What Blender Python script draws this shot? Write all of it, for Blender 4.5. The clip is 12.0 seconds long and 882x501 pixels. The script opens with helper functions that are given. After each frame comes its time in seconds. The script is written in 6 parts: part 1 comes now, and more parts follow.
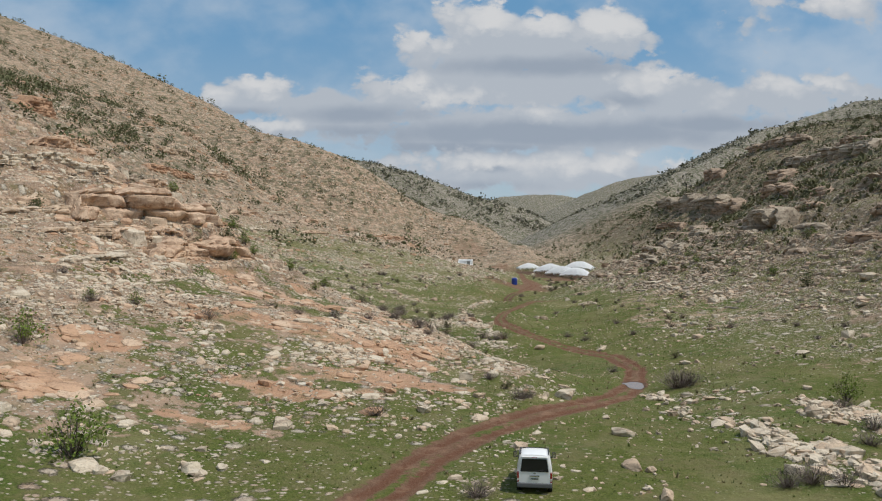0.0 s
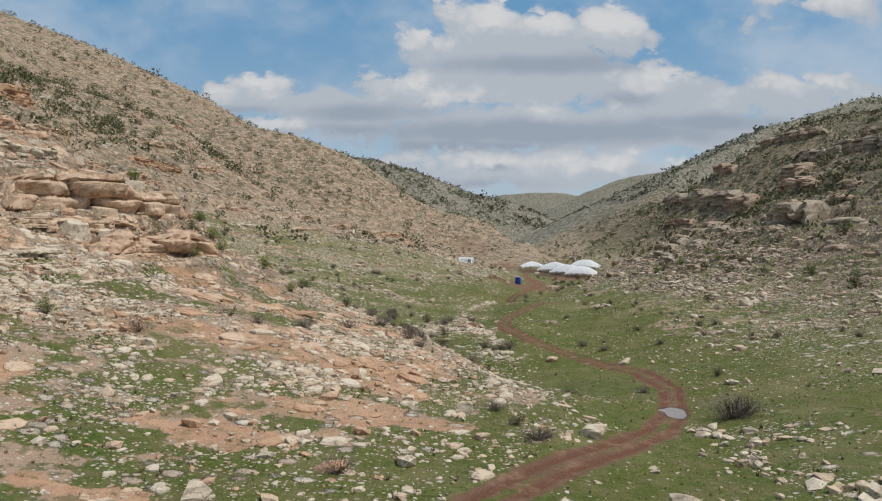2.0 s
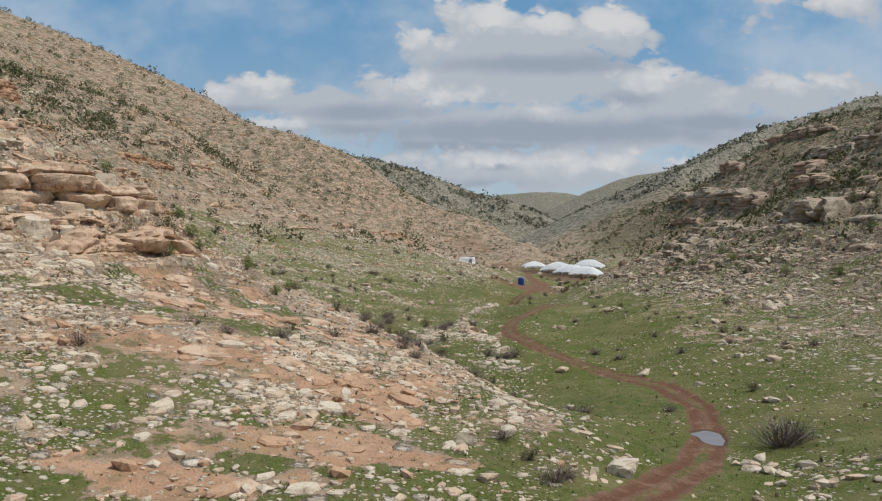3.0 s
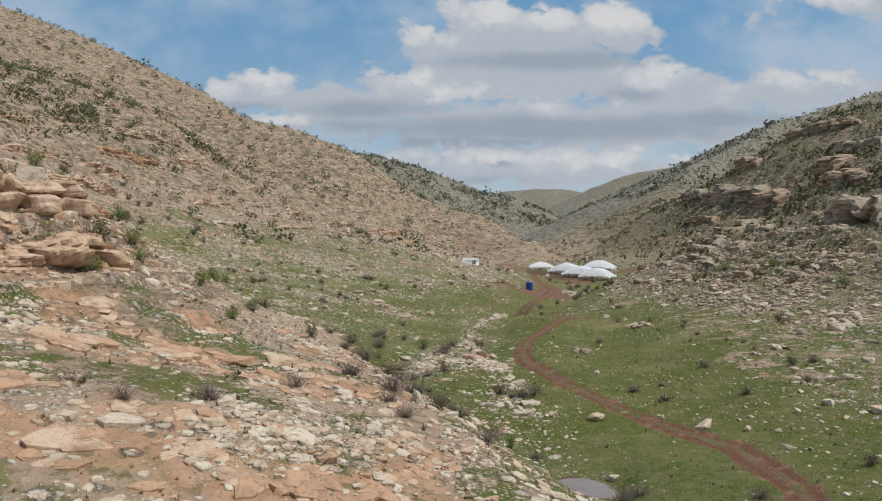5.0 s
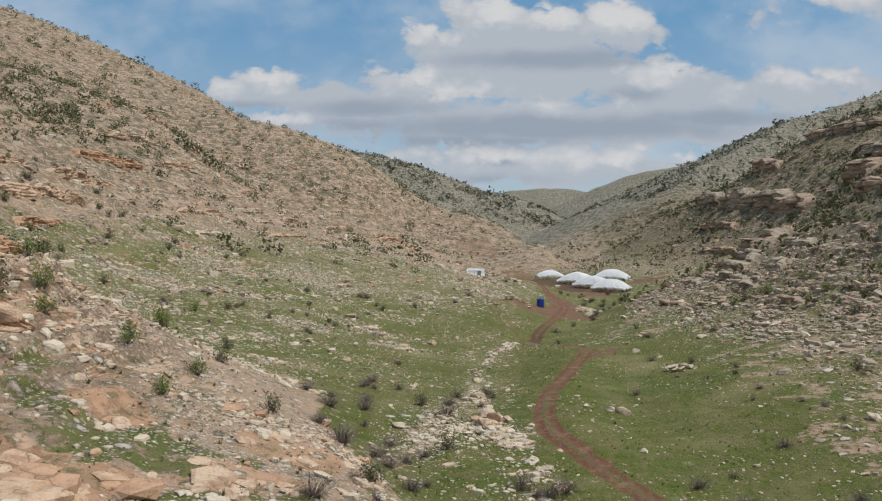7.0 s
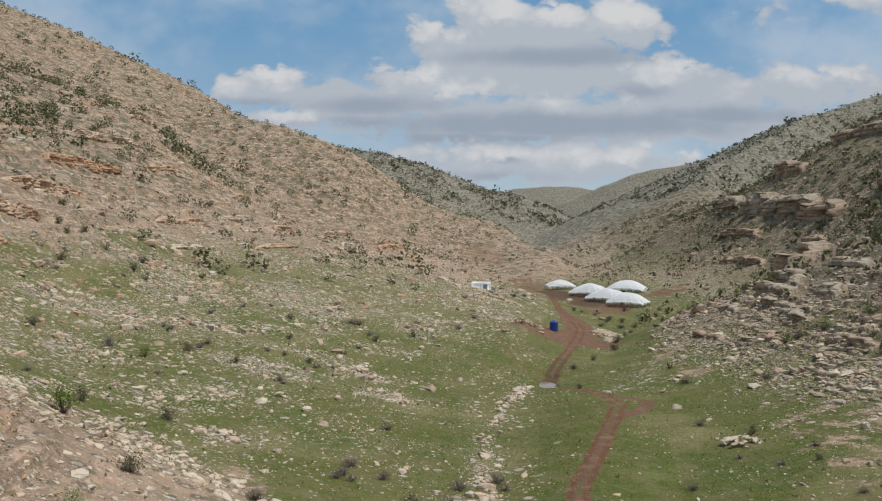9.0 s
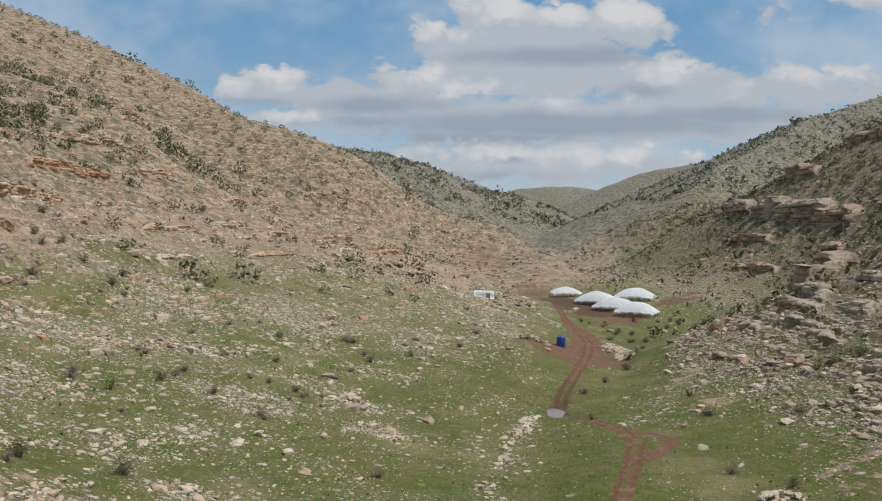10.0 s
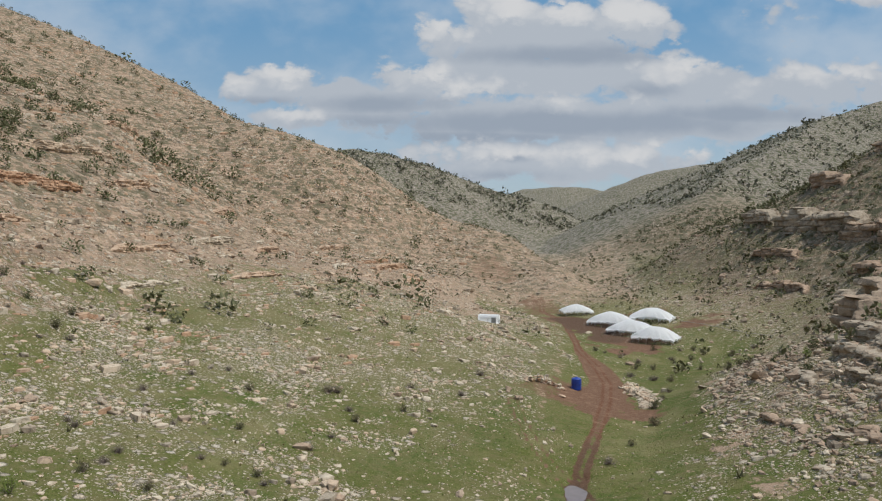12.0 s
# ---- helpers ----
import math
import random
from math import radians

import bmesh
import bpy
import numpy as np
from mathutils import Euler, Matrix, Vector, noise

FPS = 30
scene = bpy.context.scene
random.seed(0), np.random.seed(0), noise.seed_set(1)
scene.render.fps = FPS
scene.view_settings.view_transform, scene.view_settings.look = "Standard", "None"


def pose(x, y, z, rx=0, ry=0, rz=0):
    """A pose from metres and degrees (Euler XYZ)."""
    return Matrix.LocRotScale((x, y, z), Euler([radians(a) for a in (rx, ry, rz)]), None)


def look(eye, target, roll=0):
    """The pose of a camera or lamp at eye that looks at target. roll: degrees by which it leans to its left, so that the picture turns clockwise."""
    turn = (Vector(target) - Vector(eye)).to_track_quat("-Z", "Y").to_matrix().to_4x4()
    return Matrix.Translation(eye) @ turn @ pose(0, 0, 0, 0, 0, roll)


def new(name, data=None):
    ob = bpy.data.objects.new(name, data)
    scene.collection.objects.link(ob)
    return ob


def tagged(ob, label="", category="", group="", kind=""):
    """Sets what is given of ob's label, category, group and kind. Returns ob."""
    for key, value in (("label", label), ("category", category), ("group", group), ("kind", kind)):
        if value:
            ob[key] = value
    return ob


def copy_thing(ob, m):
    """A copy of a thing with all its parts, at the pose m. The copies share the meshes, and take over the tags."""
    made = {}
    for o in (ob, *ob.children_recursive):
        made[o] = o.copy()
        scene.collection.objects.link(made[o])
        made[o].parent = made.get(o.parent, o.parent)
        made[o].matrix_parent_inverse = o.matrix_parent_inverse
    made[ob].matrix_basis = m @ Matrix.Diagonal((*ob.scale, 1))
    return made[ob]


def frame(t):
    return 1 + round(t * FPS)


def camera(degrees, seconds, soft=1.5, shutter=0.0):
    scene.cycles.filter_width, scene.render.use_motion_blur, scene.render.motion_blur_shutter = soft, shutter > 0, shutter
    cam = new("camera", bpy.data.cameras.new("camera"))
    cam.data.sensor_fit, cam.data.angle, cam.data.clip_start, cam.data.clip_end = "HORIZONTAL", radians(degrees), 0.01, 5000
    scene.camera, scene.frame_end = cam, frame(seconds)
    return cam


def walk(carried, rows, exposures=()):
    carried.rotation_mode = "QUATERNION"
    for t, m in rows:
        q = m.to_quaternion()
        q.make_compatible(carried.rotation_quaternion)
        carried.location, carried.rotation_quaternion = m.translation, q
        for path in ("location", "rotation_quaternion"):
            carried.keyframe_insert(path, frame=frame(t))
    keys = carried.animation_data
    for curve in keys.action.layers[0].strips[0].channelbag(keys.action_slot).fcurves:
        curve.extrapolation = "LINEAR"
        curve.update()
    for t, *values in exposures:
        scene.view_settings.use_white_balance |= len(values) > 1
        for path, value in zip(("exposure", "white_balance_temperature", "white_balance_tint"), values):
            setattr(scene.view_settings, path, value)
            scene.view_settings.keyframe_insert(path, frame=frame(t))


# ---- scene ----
cam = camera(61.6, 12.0, 1.2)
METRES, EYE, TILT, LEAN, TURN = 110.0, 13.0, 0.0, 0.0, 0.0
ROWS = [
    (0.0, 0.0, 0.0, 0.0, -0.0, 0.0, -0.0),
    (0.5, 0.0016, 0.0293, -0.0006, 0.01, -0.04, -0.01),
    (1.0, 0.0034, 0.0639, -0.0008, 0.02, -0.07, -0.03),
    (1.5, 0.0049, 0.0983, -0.002, 0.05, -0.1, -0.04),
    (2.0, 0.0062, 0.1373, -0.0029, 0.08, -0.13, -0.05),
    (2.5, 0.007, 0.1743, -0.0032, 0.1, -0.13, -0.06),
    (3.0, 0.0078, 0.2152, -0.0037, 0.14, -0.15, -0.07),
    (5.0, 0.0094, 0.3791, 0.0092, 0.31, -0.4, -0.1),
    (5.5, 0.0091, 0.4192, 0.0182, 0.36, -0.46, -0.11),
    (6.0, 0.0086, 0.4622, 0.0269, 0.41, -0.47, -0.12),
    (6.5, 0.0087, 0.5022, 0.0342, 0.48, -0.46, -0.13),
    (8.5, 0.0118, 0.6744, 0.0706, 0.82, -0.65, -0.16),
    (9.0, 0.0133, 0.7198, 0.0822, 0.94, -0.69, -0.18),
    (9.5, 0.0147, 0.7616, 0.0922, 1.04, -0.7, -0.19),
    (10.0, 0.0163, 0.8067, 0.1037, 1.15, -0.72, -0.22),
    (10.5, 0.0172, 0.849, 0.1155, 1.23, -0.73, -0.26),
    (11.0, 0.0184, 0.8945, 0.129, 1.33, -0.75, -0.29),
    (11.5, 0.0202, 0.936, 0.1424, 1.43, -0.78, -0.31),
    (12.0, 0.0221, 0.9809, 0.1553, 1.53, -0.79, -0.32),
]
walk(cam, [(t, pose(0, 0, EYE, TILT, LEAN, TURN) @ pose(METRES * x, METRES * y, METRES * z, 90 + pitch, roll, yaw)) for t, x, y, z, yaw, pitch, roll in ROWS])

# ---- light ----
SUN_TURN, SUN_UP = 104.0, 63.0          # degrees clockwise from straight ahead, degrees above the horizon
world = bpy.data.worlds.new("sky")
scene.world = world
world.use_nodes = True


class Nodes:
    """Short hand for a node tree."""

    def __init__(self, tree):
        self.t = tree
        self.n = tree.nodes

    def add(self, kind, **values):
        node = self.n.new(kind)
        if "operation" in values:
            node.operation = values["operation"]
        if "sky_type" in values:
            node.sky_type, node.sun_disc = values["sky_type"], values["sun_disc"]
            node.sun_elevation, node.sun_rotation = values["sun_elevation"], values["sun_rotation"]
        return node

    def put(self, value, socket):
        if isinstance(value, bpy.types.NodeSocket):
            self.t.links.new(value, socket)
        elif isinstance(value, (tuple, list)) and len(value) == 3 and socket.type == "RGBA":
            socket.default_value = (*value, 1)
        else:
            socket.default_value = value

    def math(self, op, a, b=0.0, c=None, clamp=False):
        node = self.n.new("ShaderNodeMath")
        node.operation, node.use_clamp = op, clamp
        self.put(a, node.inputs[0])
        self.put(b, node.inputs[1])
        if c is not None:
            self.put(c, node.inputs[2])
        return node.outputs[0]

    def mix(self, f, a, b, blend="MIX"):
        node = self.n.new("ShaderNodeMix")
        node.data_type, node.blend_type = "RGBA", blend
        self.put(f, node.inputs[0])
        self.put(a, node.inputs[6])
        self.put(b, node.inputs[7])
        return node.outputs[2]

    def step(self, value, lo, hi, out0=0.0, out1=1.0):
        node = self.n.new("ShaderNodeMapRange")
        node.interpolation_type = "SMOOTHSTEP"
        for v, i in ((value, 0), (lo, 1), (hi, 2), (out0, 3), (out1, 4)):
            self.put(v, node.inputs[i])
        return node.outputs[0]

    def noise(self, vec, scale, detail=3.0, rough=0.55, distort=0.0):
        node = self.n.new("ShaderNodeTexNoise")
        self.put(vec, node.inputs["Vector"])
        node.inputs["Scale"].default_value, node.inputs["Detail"].default_value = scale, detail
        node.inputs["Roughness"].default_value, node.inputs["Distortion"].default_value = rough, distort
        return node.outputs[0]

    def cells(self, vec, scale, feature="F1", randomness=1.0):
        node = self.n.new("ShaderNodeTexVoronoi")
        node.feature = feature
        self.put(vec, node.inputs["Vector"])
        node.inputs["Scale"].default_value, node.inputs["Randomness"].default_value = scale, randomness
        return node

    def attr(self, name):
        node = self.n.new("ShaderNodeAttribute")
        node.attribute_name = name
        return node.outputs["Fac"]


def build_sky():
    """A blue spring sky with a bank of cumulus over the head of the valley."""
    w = Nodes(world.node_tree)
    w.n.clear()
    sky = w.add("ShaderNodeTexSky", sky_type="NISHITA", sun_disc=False, sun_elevation=radians(SUN_UP), sun_rotation=radians(SUN_TURN))
    coord = w.add("ShaderNodeTexCoord")
    xyz = w.add("ShaderNodeSeparateXYZ")
    w.put(coord.outputs["Generated"], xyz.inputs[0])
    ahead = w.math("MAXIMUM", w.math("ABSOLUTE", xyz.outputs[1]), 0.08)
    u, v = w.math("DIVIDE", xyz.outputs[0], ahead), w.math("DIVIDE", xyz.outputs[2], ahead)
    flat = w.add("ShaderNodeCombineXYZ")
    w.put(u, flat.inputs[0])
    w.put(w.math("MULTIPLY", v, 1.5), flat.inputs[1])
    p = flat.outputs[0]
    billow = w.noise(p, 13.0, 7.0, 0.56, 0.15)
    broad = w.noise(p, 4.0, 4.0, 0.5)
    fine = w.noise(p, 42.0, 4.0, 0.6)

    swirl = w.add("ShaderNodeCombineXYZ")
    w.put(w.math("ADD", u, w.math("MULTIPLY", w.math("SUBTRACT", billow, 0.5), 0.07)), swirl.inputs[0])
    w.put(w.math("ADD", w.math("MULTIPLY", v, 1.4), w.math("MULTIPLY", w.math("SUBTRACT", fine, 0.5), 0.05)), swirl.inputs[1])
    puff = w.math("ADD", w.math("MULTIPLY", w.math("SUBTRACT", 0.42, w.cells(swirl.outputs[0], 19.0).outputs["Distance"]), 0.65), w.math("MULTIPLY", w.math("SUBTRACT", 0.42, w.cells(swirl.outputs[0], 47.0).outputs["Distance"]), 0.40))

    def blobs(rows):
        total = None
        for cx, cy, rx, ry, gain in rows:
            a = w.math("DIVIDE", w.math("SUBTRACT", u, cx), rx)
            b = w.math("DIVIDE", w.math("SUBTRACT", v, cy), ry)
            r = w.math("SQRT", w.math("ADD", w.math("MULTIPLY", a, a), w.math("MULTIPLY", b, b)))
            one = w.math("MULTIPLY", w.math("SUBTRACT", 1.0, r), gain)
            total = one if total is None else w.math("MAXIMUM", total, one)
        return total

    body = blobs([(0.111, 0.270, 0.183, 0.061, 1.00), (0.058, 0.301, 0.084, 0.042, 1.00), (0.229, 0.289, 0.065, 0.042, 1.00), (-0.018, 0.270, 0.053, 0.034, 0.90), (0.134, 0.225, 0.251, 0.046, 1.00), (0.309, 0.213, 0.122, 0.038, 1.00), (0.450, 0.202, 0.150, 0.042, 0.90), (0.576, 0.194, 0.100, 0.034, 0.80), (-0.072, 0.213, 0.069, 0.034, 1.00), (-0.140, 0.187, 0.122, 0.034, 0.90), (-0.254, 0.209, 0.088, 0.029, 0.90), (0.134, 0.164, 0.366, 0.046, 1.00), (0.317, 0.164, 0.198, 0.038, 1.00), (0.119, 0.110, 0.251, 0.038, 0.90), (-0.232, 0.164, 0.069, 0.019, 0.80), (0.530, 0.331, 0.114, 0.027, 0.70), (0.416, 0.312, 0.046, 0.019, 0.30)])
    top = blobs([(0.065, 0.320, 0.076, 0.027, 1.00), (0.229, 0.305, 0.061, 0.029, 1.00), (0.138, 0.307, 0.061, 0.019, 0.90), (-0.022, 0.282, 0.046, 0.027, 0.80), (-0.064, 0.225, 0.057, 0.024, 0.90), (0.294, 0.232, 0.069, 0.021, 0.90), (0.469, 0.225, 0.084, 0.018, 0.70), (-0.247, 0.223, 0.057, 0.020, 0.80), (-0.292, 0.213, 0.046, 0.015, 0.60), (0.119, 0.118, 0.228, 0.020, 0.70), (-0.232, 0.170, 0.046, 0.014, 0.80), (0.279, 0.122, 0.091, 0.015, 0.70), (0.012, 0.206, 0.053, 0.017, 0.60), (0.134, 0.187, 0.091, 0.014, 0.50), (0.530, 0.335, 0.091, 0.019, 0.80), (0.393, 0.213, 0.046, 0.015, 0.40)])
    under = blobs([(0.126, 0.249, 0.145, 0.015, 0.90), (0.134, 0.158, 0.327, 0.021, 1.00), (-0.110, 0.183, 0.114, 0.014, 0.70), (0.370, 0.170, 0.129, 0.015, 0.90), (-0.270, 0.187, 0.069, 0.008, 0.60), (0.065, 0.112, 0.038, 0.007, 0.60), (0.012, 0.139, 0.198, 0.012, 0.80), (0.241, 0.202, 0.046, 0.011, 0.50), (-0.110, 0.160, 0.122, 0.012, 0.50), (0.058, 0.088, 0.069, 0.009, 0.50), (0.203, 0.255, 0.069, 0.012, 0.50)])
    dense = w.math("ADD", body, w.math("MULTIPLY", w.math("SUBTRACT", billow, 0.5), 1.25))
    dense = w.math("ADD", dense, w.math("MULTIPLY", w.math("SUBTRACT", fine, 0.5), 0.30))
    dense = w.math("ADD", dense, w.math("MULTIPLY", puff, 0.9))
    away = w.math("MULTIPLY", w.step(broad, 0.40, 0.62), w.step(xyz.outputs[1], 0.55, 0.30))
    cover = w.math("MAXIMUM", w.step(dense, -0.10, 0.20), away)
    veil = w.math("MULTIPLY", w.step(w.math("ADD", broad, w.math("MULTIPLY", w.math("SUBTRACT", billow, 0.5), 0.35)), 0.36, 0.70), 0.55)
    soft = w.math("SUBTRACT", w.math("ADD", w.math("MULTIPLY", billow, 0.6), w.math("MULTIPLY", fine, 0.4)), 0.5)
    glow = w.step(w.math("ADD", w.math("ADD", top, w.math("MULTIPLY", puff, 1.2)), w.math("MULTIPLY", soft, 1.8)), -0.25, 0.75)
    shade = w.step(w.math("ADD", under, w.math("MULTIPLY", w.math("SUBTRACT", billow, 0.5), 1.2)), -0.25, 0.65)
    cloud = w.mix(w.math("MULTIPLY", shade, 0.85), (0.43, 0.475, 0.535), (0.29, 0.345, 0.425))
    cloud = w.mix(glow, cloud, (0.625, 0.635, 0.65))
    blue = w.mix(1.0, sky.outputs[0], (SKY, SKY, SKY), "MULTIPLY")
    tint = w.mix(w.step(v, 0.02, 0.36), (0.40, 0.51, 0.60), (0.115, 0.315, 0.54))
    seen = w.mix(0.72, blue, tint)
    seen = w.mix(veil, seen, (0.52, 0.58, 0.65))
    final = w.mix(cover, seen, cloud)
    back = w.add("ShaderNodeBackground")
    w.put(final, back.inputs[0])
    back.inputs[1].default_value = 1.0
    out = w.add("ShaderNodeOutputWorld")
    w.put(back.outputs[0], out.inputs[0])


SKY = 0.10
build_sky()
sun = new("sun", bpy.data.lights.new("sun", "SUN"))
sun.data.energy, sun.data.angle, sun.data.color = 3.3, radians(0.53), (1.0, 0.95, 0.87)
_a, _e = radians(SUN_TURN), radians(SUN_UP)
sun.matrix_world = look((0, 0, 0), (-math.sin(_a) * math.cos(_e), -math.cos(_a) * math.cos(_e), -math.sin(_e)))

# ---- materials ----
def material(name, rough=0.9, metal=0.0):
    m = bpy.data.materials.new(name)
    m.use_nodes = True
    k = Nodes(m.node_tree)
    shader = m.node_tree.nodes["Principled BSDF"]
    shader.inputs["Roughness"].default_value, shader.inputs["Metallic"].default_value = rough, metal
    return m, k, shader


def place(k):
    return k.add("ShaderNodeNewGeometry").outputs["Position"]


def bump(k, shader, height, distance, strength=1.0):
    node = k.add("ShaderNodeBump")
    node.inputs["Strength"].default_value, node.inputs["Distance"].default_value = strength, distance
    k.put(height, node.inputs["Height"])
    k.put(node.outputs[0], shader.inputs["Normal"])


def simple(name, colour, rough=0.6, metal=0.0, grain=8.0, vary=0.15, depth=0.0):
    """A painted, plastic or metal surface with slight grain and dirt."""
    m, k, shader = material(name, rough, metal)
    pos = k.add("ShaderNodeTexCoord").outputs["Object"]
    n = k.noise(pos, grain, 4.0)
    dirt = k.noise(pos, grain * 0.2, 3.0)
    dark = tuple(c * (1 - vary * 2) for c in colour)
    k.put(k.mix(k.math("MULTIPLY", k.math("ADD", n, dirt), 0.5), dark, tuple(min(1, c * (1 + vary)) for c in colour)), shader.inputs["Base Color"])
    if depth:
        bump(k, shader, n, depth)
    return m


def ground_material():
    m, k, shader = material("valley_ground", 0.95)
    pos = place(k)
    grass, soil, road, stone = k.attr("grass"), k.attr("soil"), k.attr("road"), k.attr("stone")
    big, mid = k.noise(pos, 0.045, 4.0), k.noise(pos, 0.35, 5.0, 0.62)
    small, tiny = k.noise(pos, 1.7, 5.0, 0.65), k.noise(pos, 9.0, 4.0, 0.6)
    # earth
    pale = k.mix(small, (0.27, 0.185, 0.125), (0.50, 0.36, 0.26))
    red = k.mix(small, (0.33, 0.185, 0.11), (0.56, 0.35, 0.225))
    earth = k.mix(k.step(k.math("ADD", soil, k.math("MULTIPLY", k.math("SUBTRACT", mid, 0.5), 1.6)), 0.35, 0.65), pale, red)
    # dry straw
    straw = k.mix(tiny, (0.17, 0.135, 0.062), (0.37, 0.31, 0.165))
    earth = k.mix(k.math("MULTIPLY", k.step(k.noise(pos, 0.21, 4.0), 0.5, 0.68), 0.4), earth, straw)
    # right slope's shade and browner ground, put into the earth colour
    earth = k.mix(k.math("MULTIPLY", k.attr("shade_brown"), k.step(mid, 0.25, 0.5, 0.55, 1.0)), earth, k.mix(small, (0.135, 0.108, 0.068), (0.31, 0.24, 0.165)))
    # haze of distance painted in: far earth mixed towards a paler grey
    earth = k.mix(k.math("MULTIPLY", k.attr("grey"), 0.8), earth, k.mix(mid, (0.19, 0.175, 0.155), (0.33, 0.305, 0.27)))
    # bedding of the rock: long broken ledges, joints under them painted dark as shade
    layer = k.add("ShaderNodeMapping")
    k.put(pos, layer.inputs["Vector"])
    layer.inputs["Scale"].default_value = (0.055, 0.055, 0.62)
    course = k.noise(layer.outputs[0], 1.0, 6.0, 0.62)
    fold = k.math("MULTIPLY", k.math("MULTIPLY", k.attr("beds"), k.math("SUBTRACT", 1.0, k.math("MULTIPLY", k.attr("grey"), 0.9))), k.step(k.math("ADD", k.math("MULTIPLY", mid, 0.6), k.math("MULTIPLY", small, 0.4)), 0.36, 0.52))
    ledge = k.math("MULTIPLY", fold, k.step(course, 0.50, 0.54))
    earth = k.mix(k.math("MULTIPLY", ledge, k.math("SUBTRACT", 0.85, k.math("MULTIPLY", k.attr("shade_brown"), 0.55))), earth, k.mix(k.math("ADD", k.math("MULTIPLY", mid, 0.6), k.math("MULTIPLY", k.math("SUBTRACT", 0.6, k.attr("shade_brown")), 0.4)), (0.40, 0.295, 0.21), (0.66, 0.475, 0.345)))
    joint = k.math("MULTIPLY", k.step(course, 0.44, 0.485), k.step(course, 0.53, 0.50))
    earth = k.mix(k.math("MULTIPLY", k.math("MULTIPLY", joint, fold), 0.55), earth, (0.125, 0.085, 0.055))
    # low dry plants
    weed = k.math("MULTIPLY", k.step(k.noise(pos, 0.85, 5.0, 0.7), 0.52, 0.60), k.step(k.noise(pos, 0.13, 3.0), 0.32, 0.55))
    earth = k.mix(k.math("MULTIPLY", weed, 0.75), earth, k.mix(tiny, (0.075, 0.075, 0.030), (0.185, 0.165, 0.085)))
    # grass
    field = k.math("ADD", grass, k.math("MULTIPLY", k.math("SUBTRACT", k.math("ADD", k.math("MULTIPLY", mid, 0.6), k.math("MULTIPLY", small, 0.4)), 0.5), 2.2))
    cover = k.step(field, 0.42, 0.60)
    green = k.mix(big, (0.086, 0.106, 0.020), (0.130, 0.150, 0.030))
    green = k.mix(k.math("MULTIPLY", k.step(k.noise(pos, 0.06, 5.0, 0.65), 0.47, 0.6), 0.7), green, (0.062, 0.112, 0.018))
    parch = k.math("ADD", 0.35, k.math("MULTIPLY", k.attr("dry"), 0.65))
    green = k.mix(k.math("MULTIPLY", k.step(small, 0.40, 0.62), parch), green, (0.175, 0.18, 0.058))
    green = k.mix(k.math("MULTIPLY", k.step(tiny, 0.45, 0.62), 0.8), green, (0.052, 0.072, 0.014))
    green = k.mix(k.math("MULTIPLY", k.step(k.noise(pos, 2.8, 5.0, 0.75), 0.53, 0.66), 0.55), green, (0.20, 0.20, 0.075))
    green = k.mix(k.math("MULTIPLY", k.step(k.noise(pos, 4.2, 4.0, 0.7), 0.55, 0.68), parch), green, (0.25, 0.235, 0.11))
    green = k.mix(k.math("MULTIPLY", k.step(k.noise(pos, 0.09, 5.0, 0.6), 0.5, 0.72), 0.75), green, (0.27, 0.235, 0.115))
    green = k.mix(k.math("MULTIPLY", k.attr("dry"), k.step(k.math("ADD", k.math("MULTIPLY", mid, 0.5), k.math("MULTIPLY", small, 0.5)), 0.36, 0.58)), green, k.mix(tiny, (0.15, 0.135, 0.062), (0.30, 0.255, 0.145)))
    green = k.mix(k.math("MULTIPLY", k.step(k.noise(pos, 0.5, 6.0, 0.7, 0.4), 0.43, 0.62), 0.7), green, k.mix(small, (0.13, 0.12, 0.045), (0.22, 0.185, 0.095)))
    fleck = k.cells(pos, 2.6)
    speck = k.math("MULTIPLY", k.step(fleck.outputs["Distance"], 0.2, 0.1), k.step(k.noise(pos, 0.2, 2.0), 0.42, 0.6))
    green = k.mix(k.math("MULTIPLY", speck, 0.6), green, (0.36, 0.33, 0.2))
    colour = k.mix(cover, earth, green)
    # stones lying in it, at two sizes
    flat = k.add("ShaderNodeMapping")
    k.put(pos, flat.inputs["Vector"])
    flat.inputs["Scale"].default_value = (0.85, 1.0, 0.4)
    height = None
    for scale, share in ((0.75, 0.85), (2.1, 1.0), (4.4, 1.1)):
        cell = k.cells(flat.outputs[0], scale)
        pick = k.add("ShaderNodeSeparateColor")
        k.put(cell.outputs["Color"], pick.inputs[0])
        edge = k.step(k.math("ADD", cell.outputs["Distance"], k.math("ADD", k.math("MULTIPLY", small, 0.4), k.math("MULTIPLY", tiny, 0.4))), 0.82, 0.66)
        there = k.math("MULTIPLY", edge, k.step(k.math("SUBTRACT", k.math("MULTIPLY", stone, share), pick.outputs[0]), -0.02, 0.03))
        there = k.math("MULTIPLY", there, k.step(road, 0.35, 0.15))
        tone = k.mix(pick.outputs[1], (0.46, 0.385, 0.295), (0.72, 0.645, 0.53))
        tone = k.mix(k.math("MULTIPLY", k.step(soil, 0.3, 0.8), pick.outputs[2]), tone, (0.50, 0.33, 0.22))
        tone = k.mix(k.math("MULTIPLY", small, 0.5), tone, (0.36, 0.29, 0.215))
        # stones on that slope darkened too, its shade mixed into their colour
        tone = k.mix(k.math("MULTIPLY", k.attr("shade_brown"), 0.4), tone, (0.24, 0.19, 0.135))
        colour = k.mix(there, colour, tone)
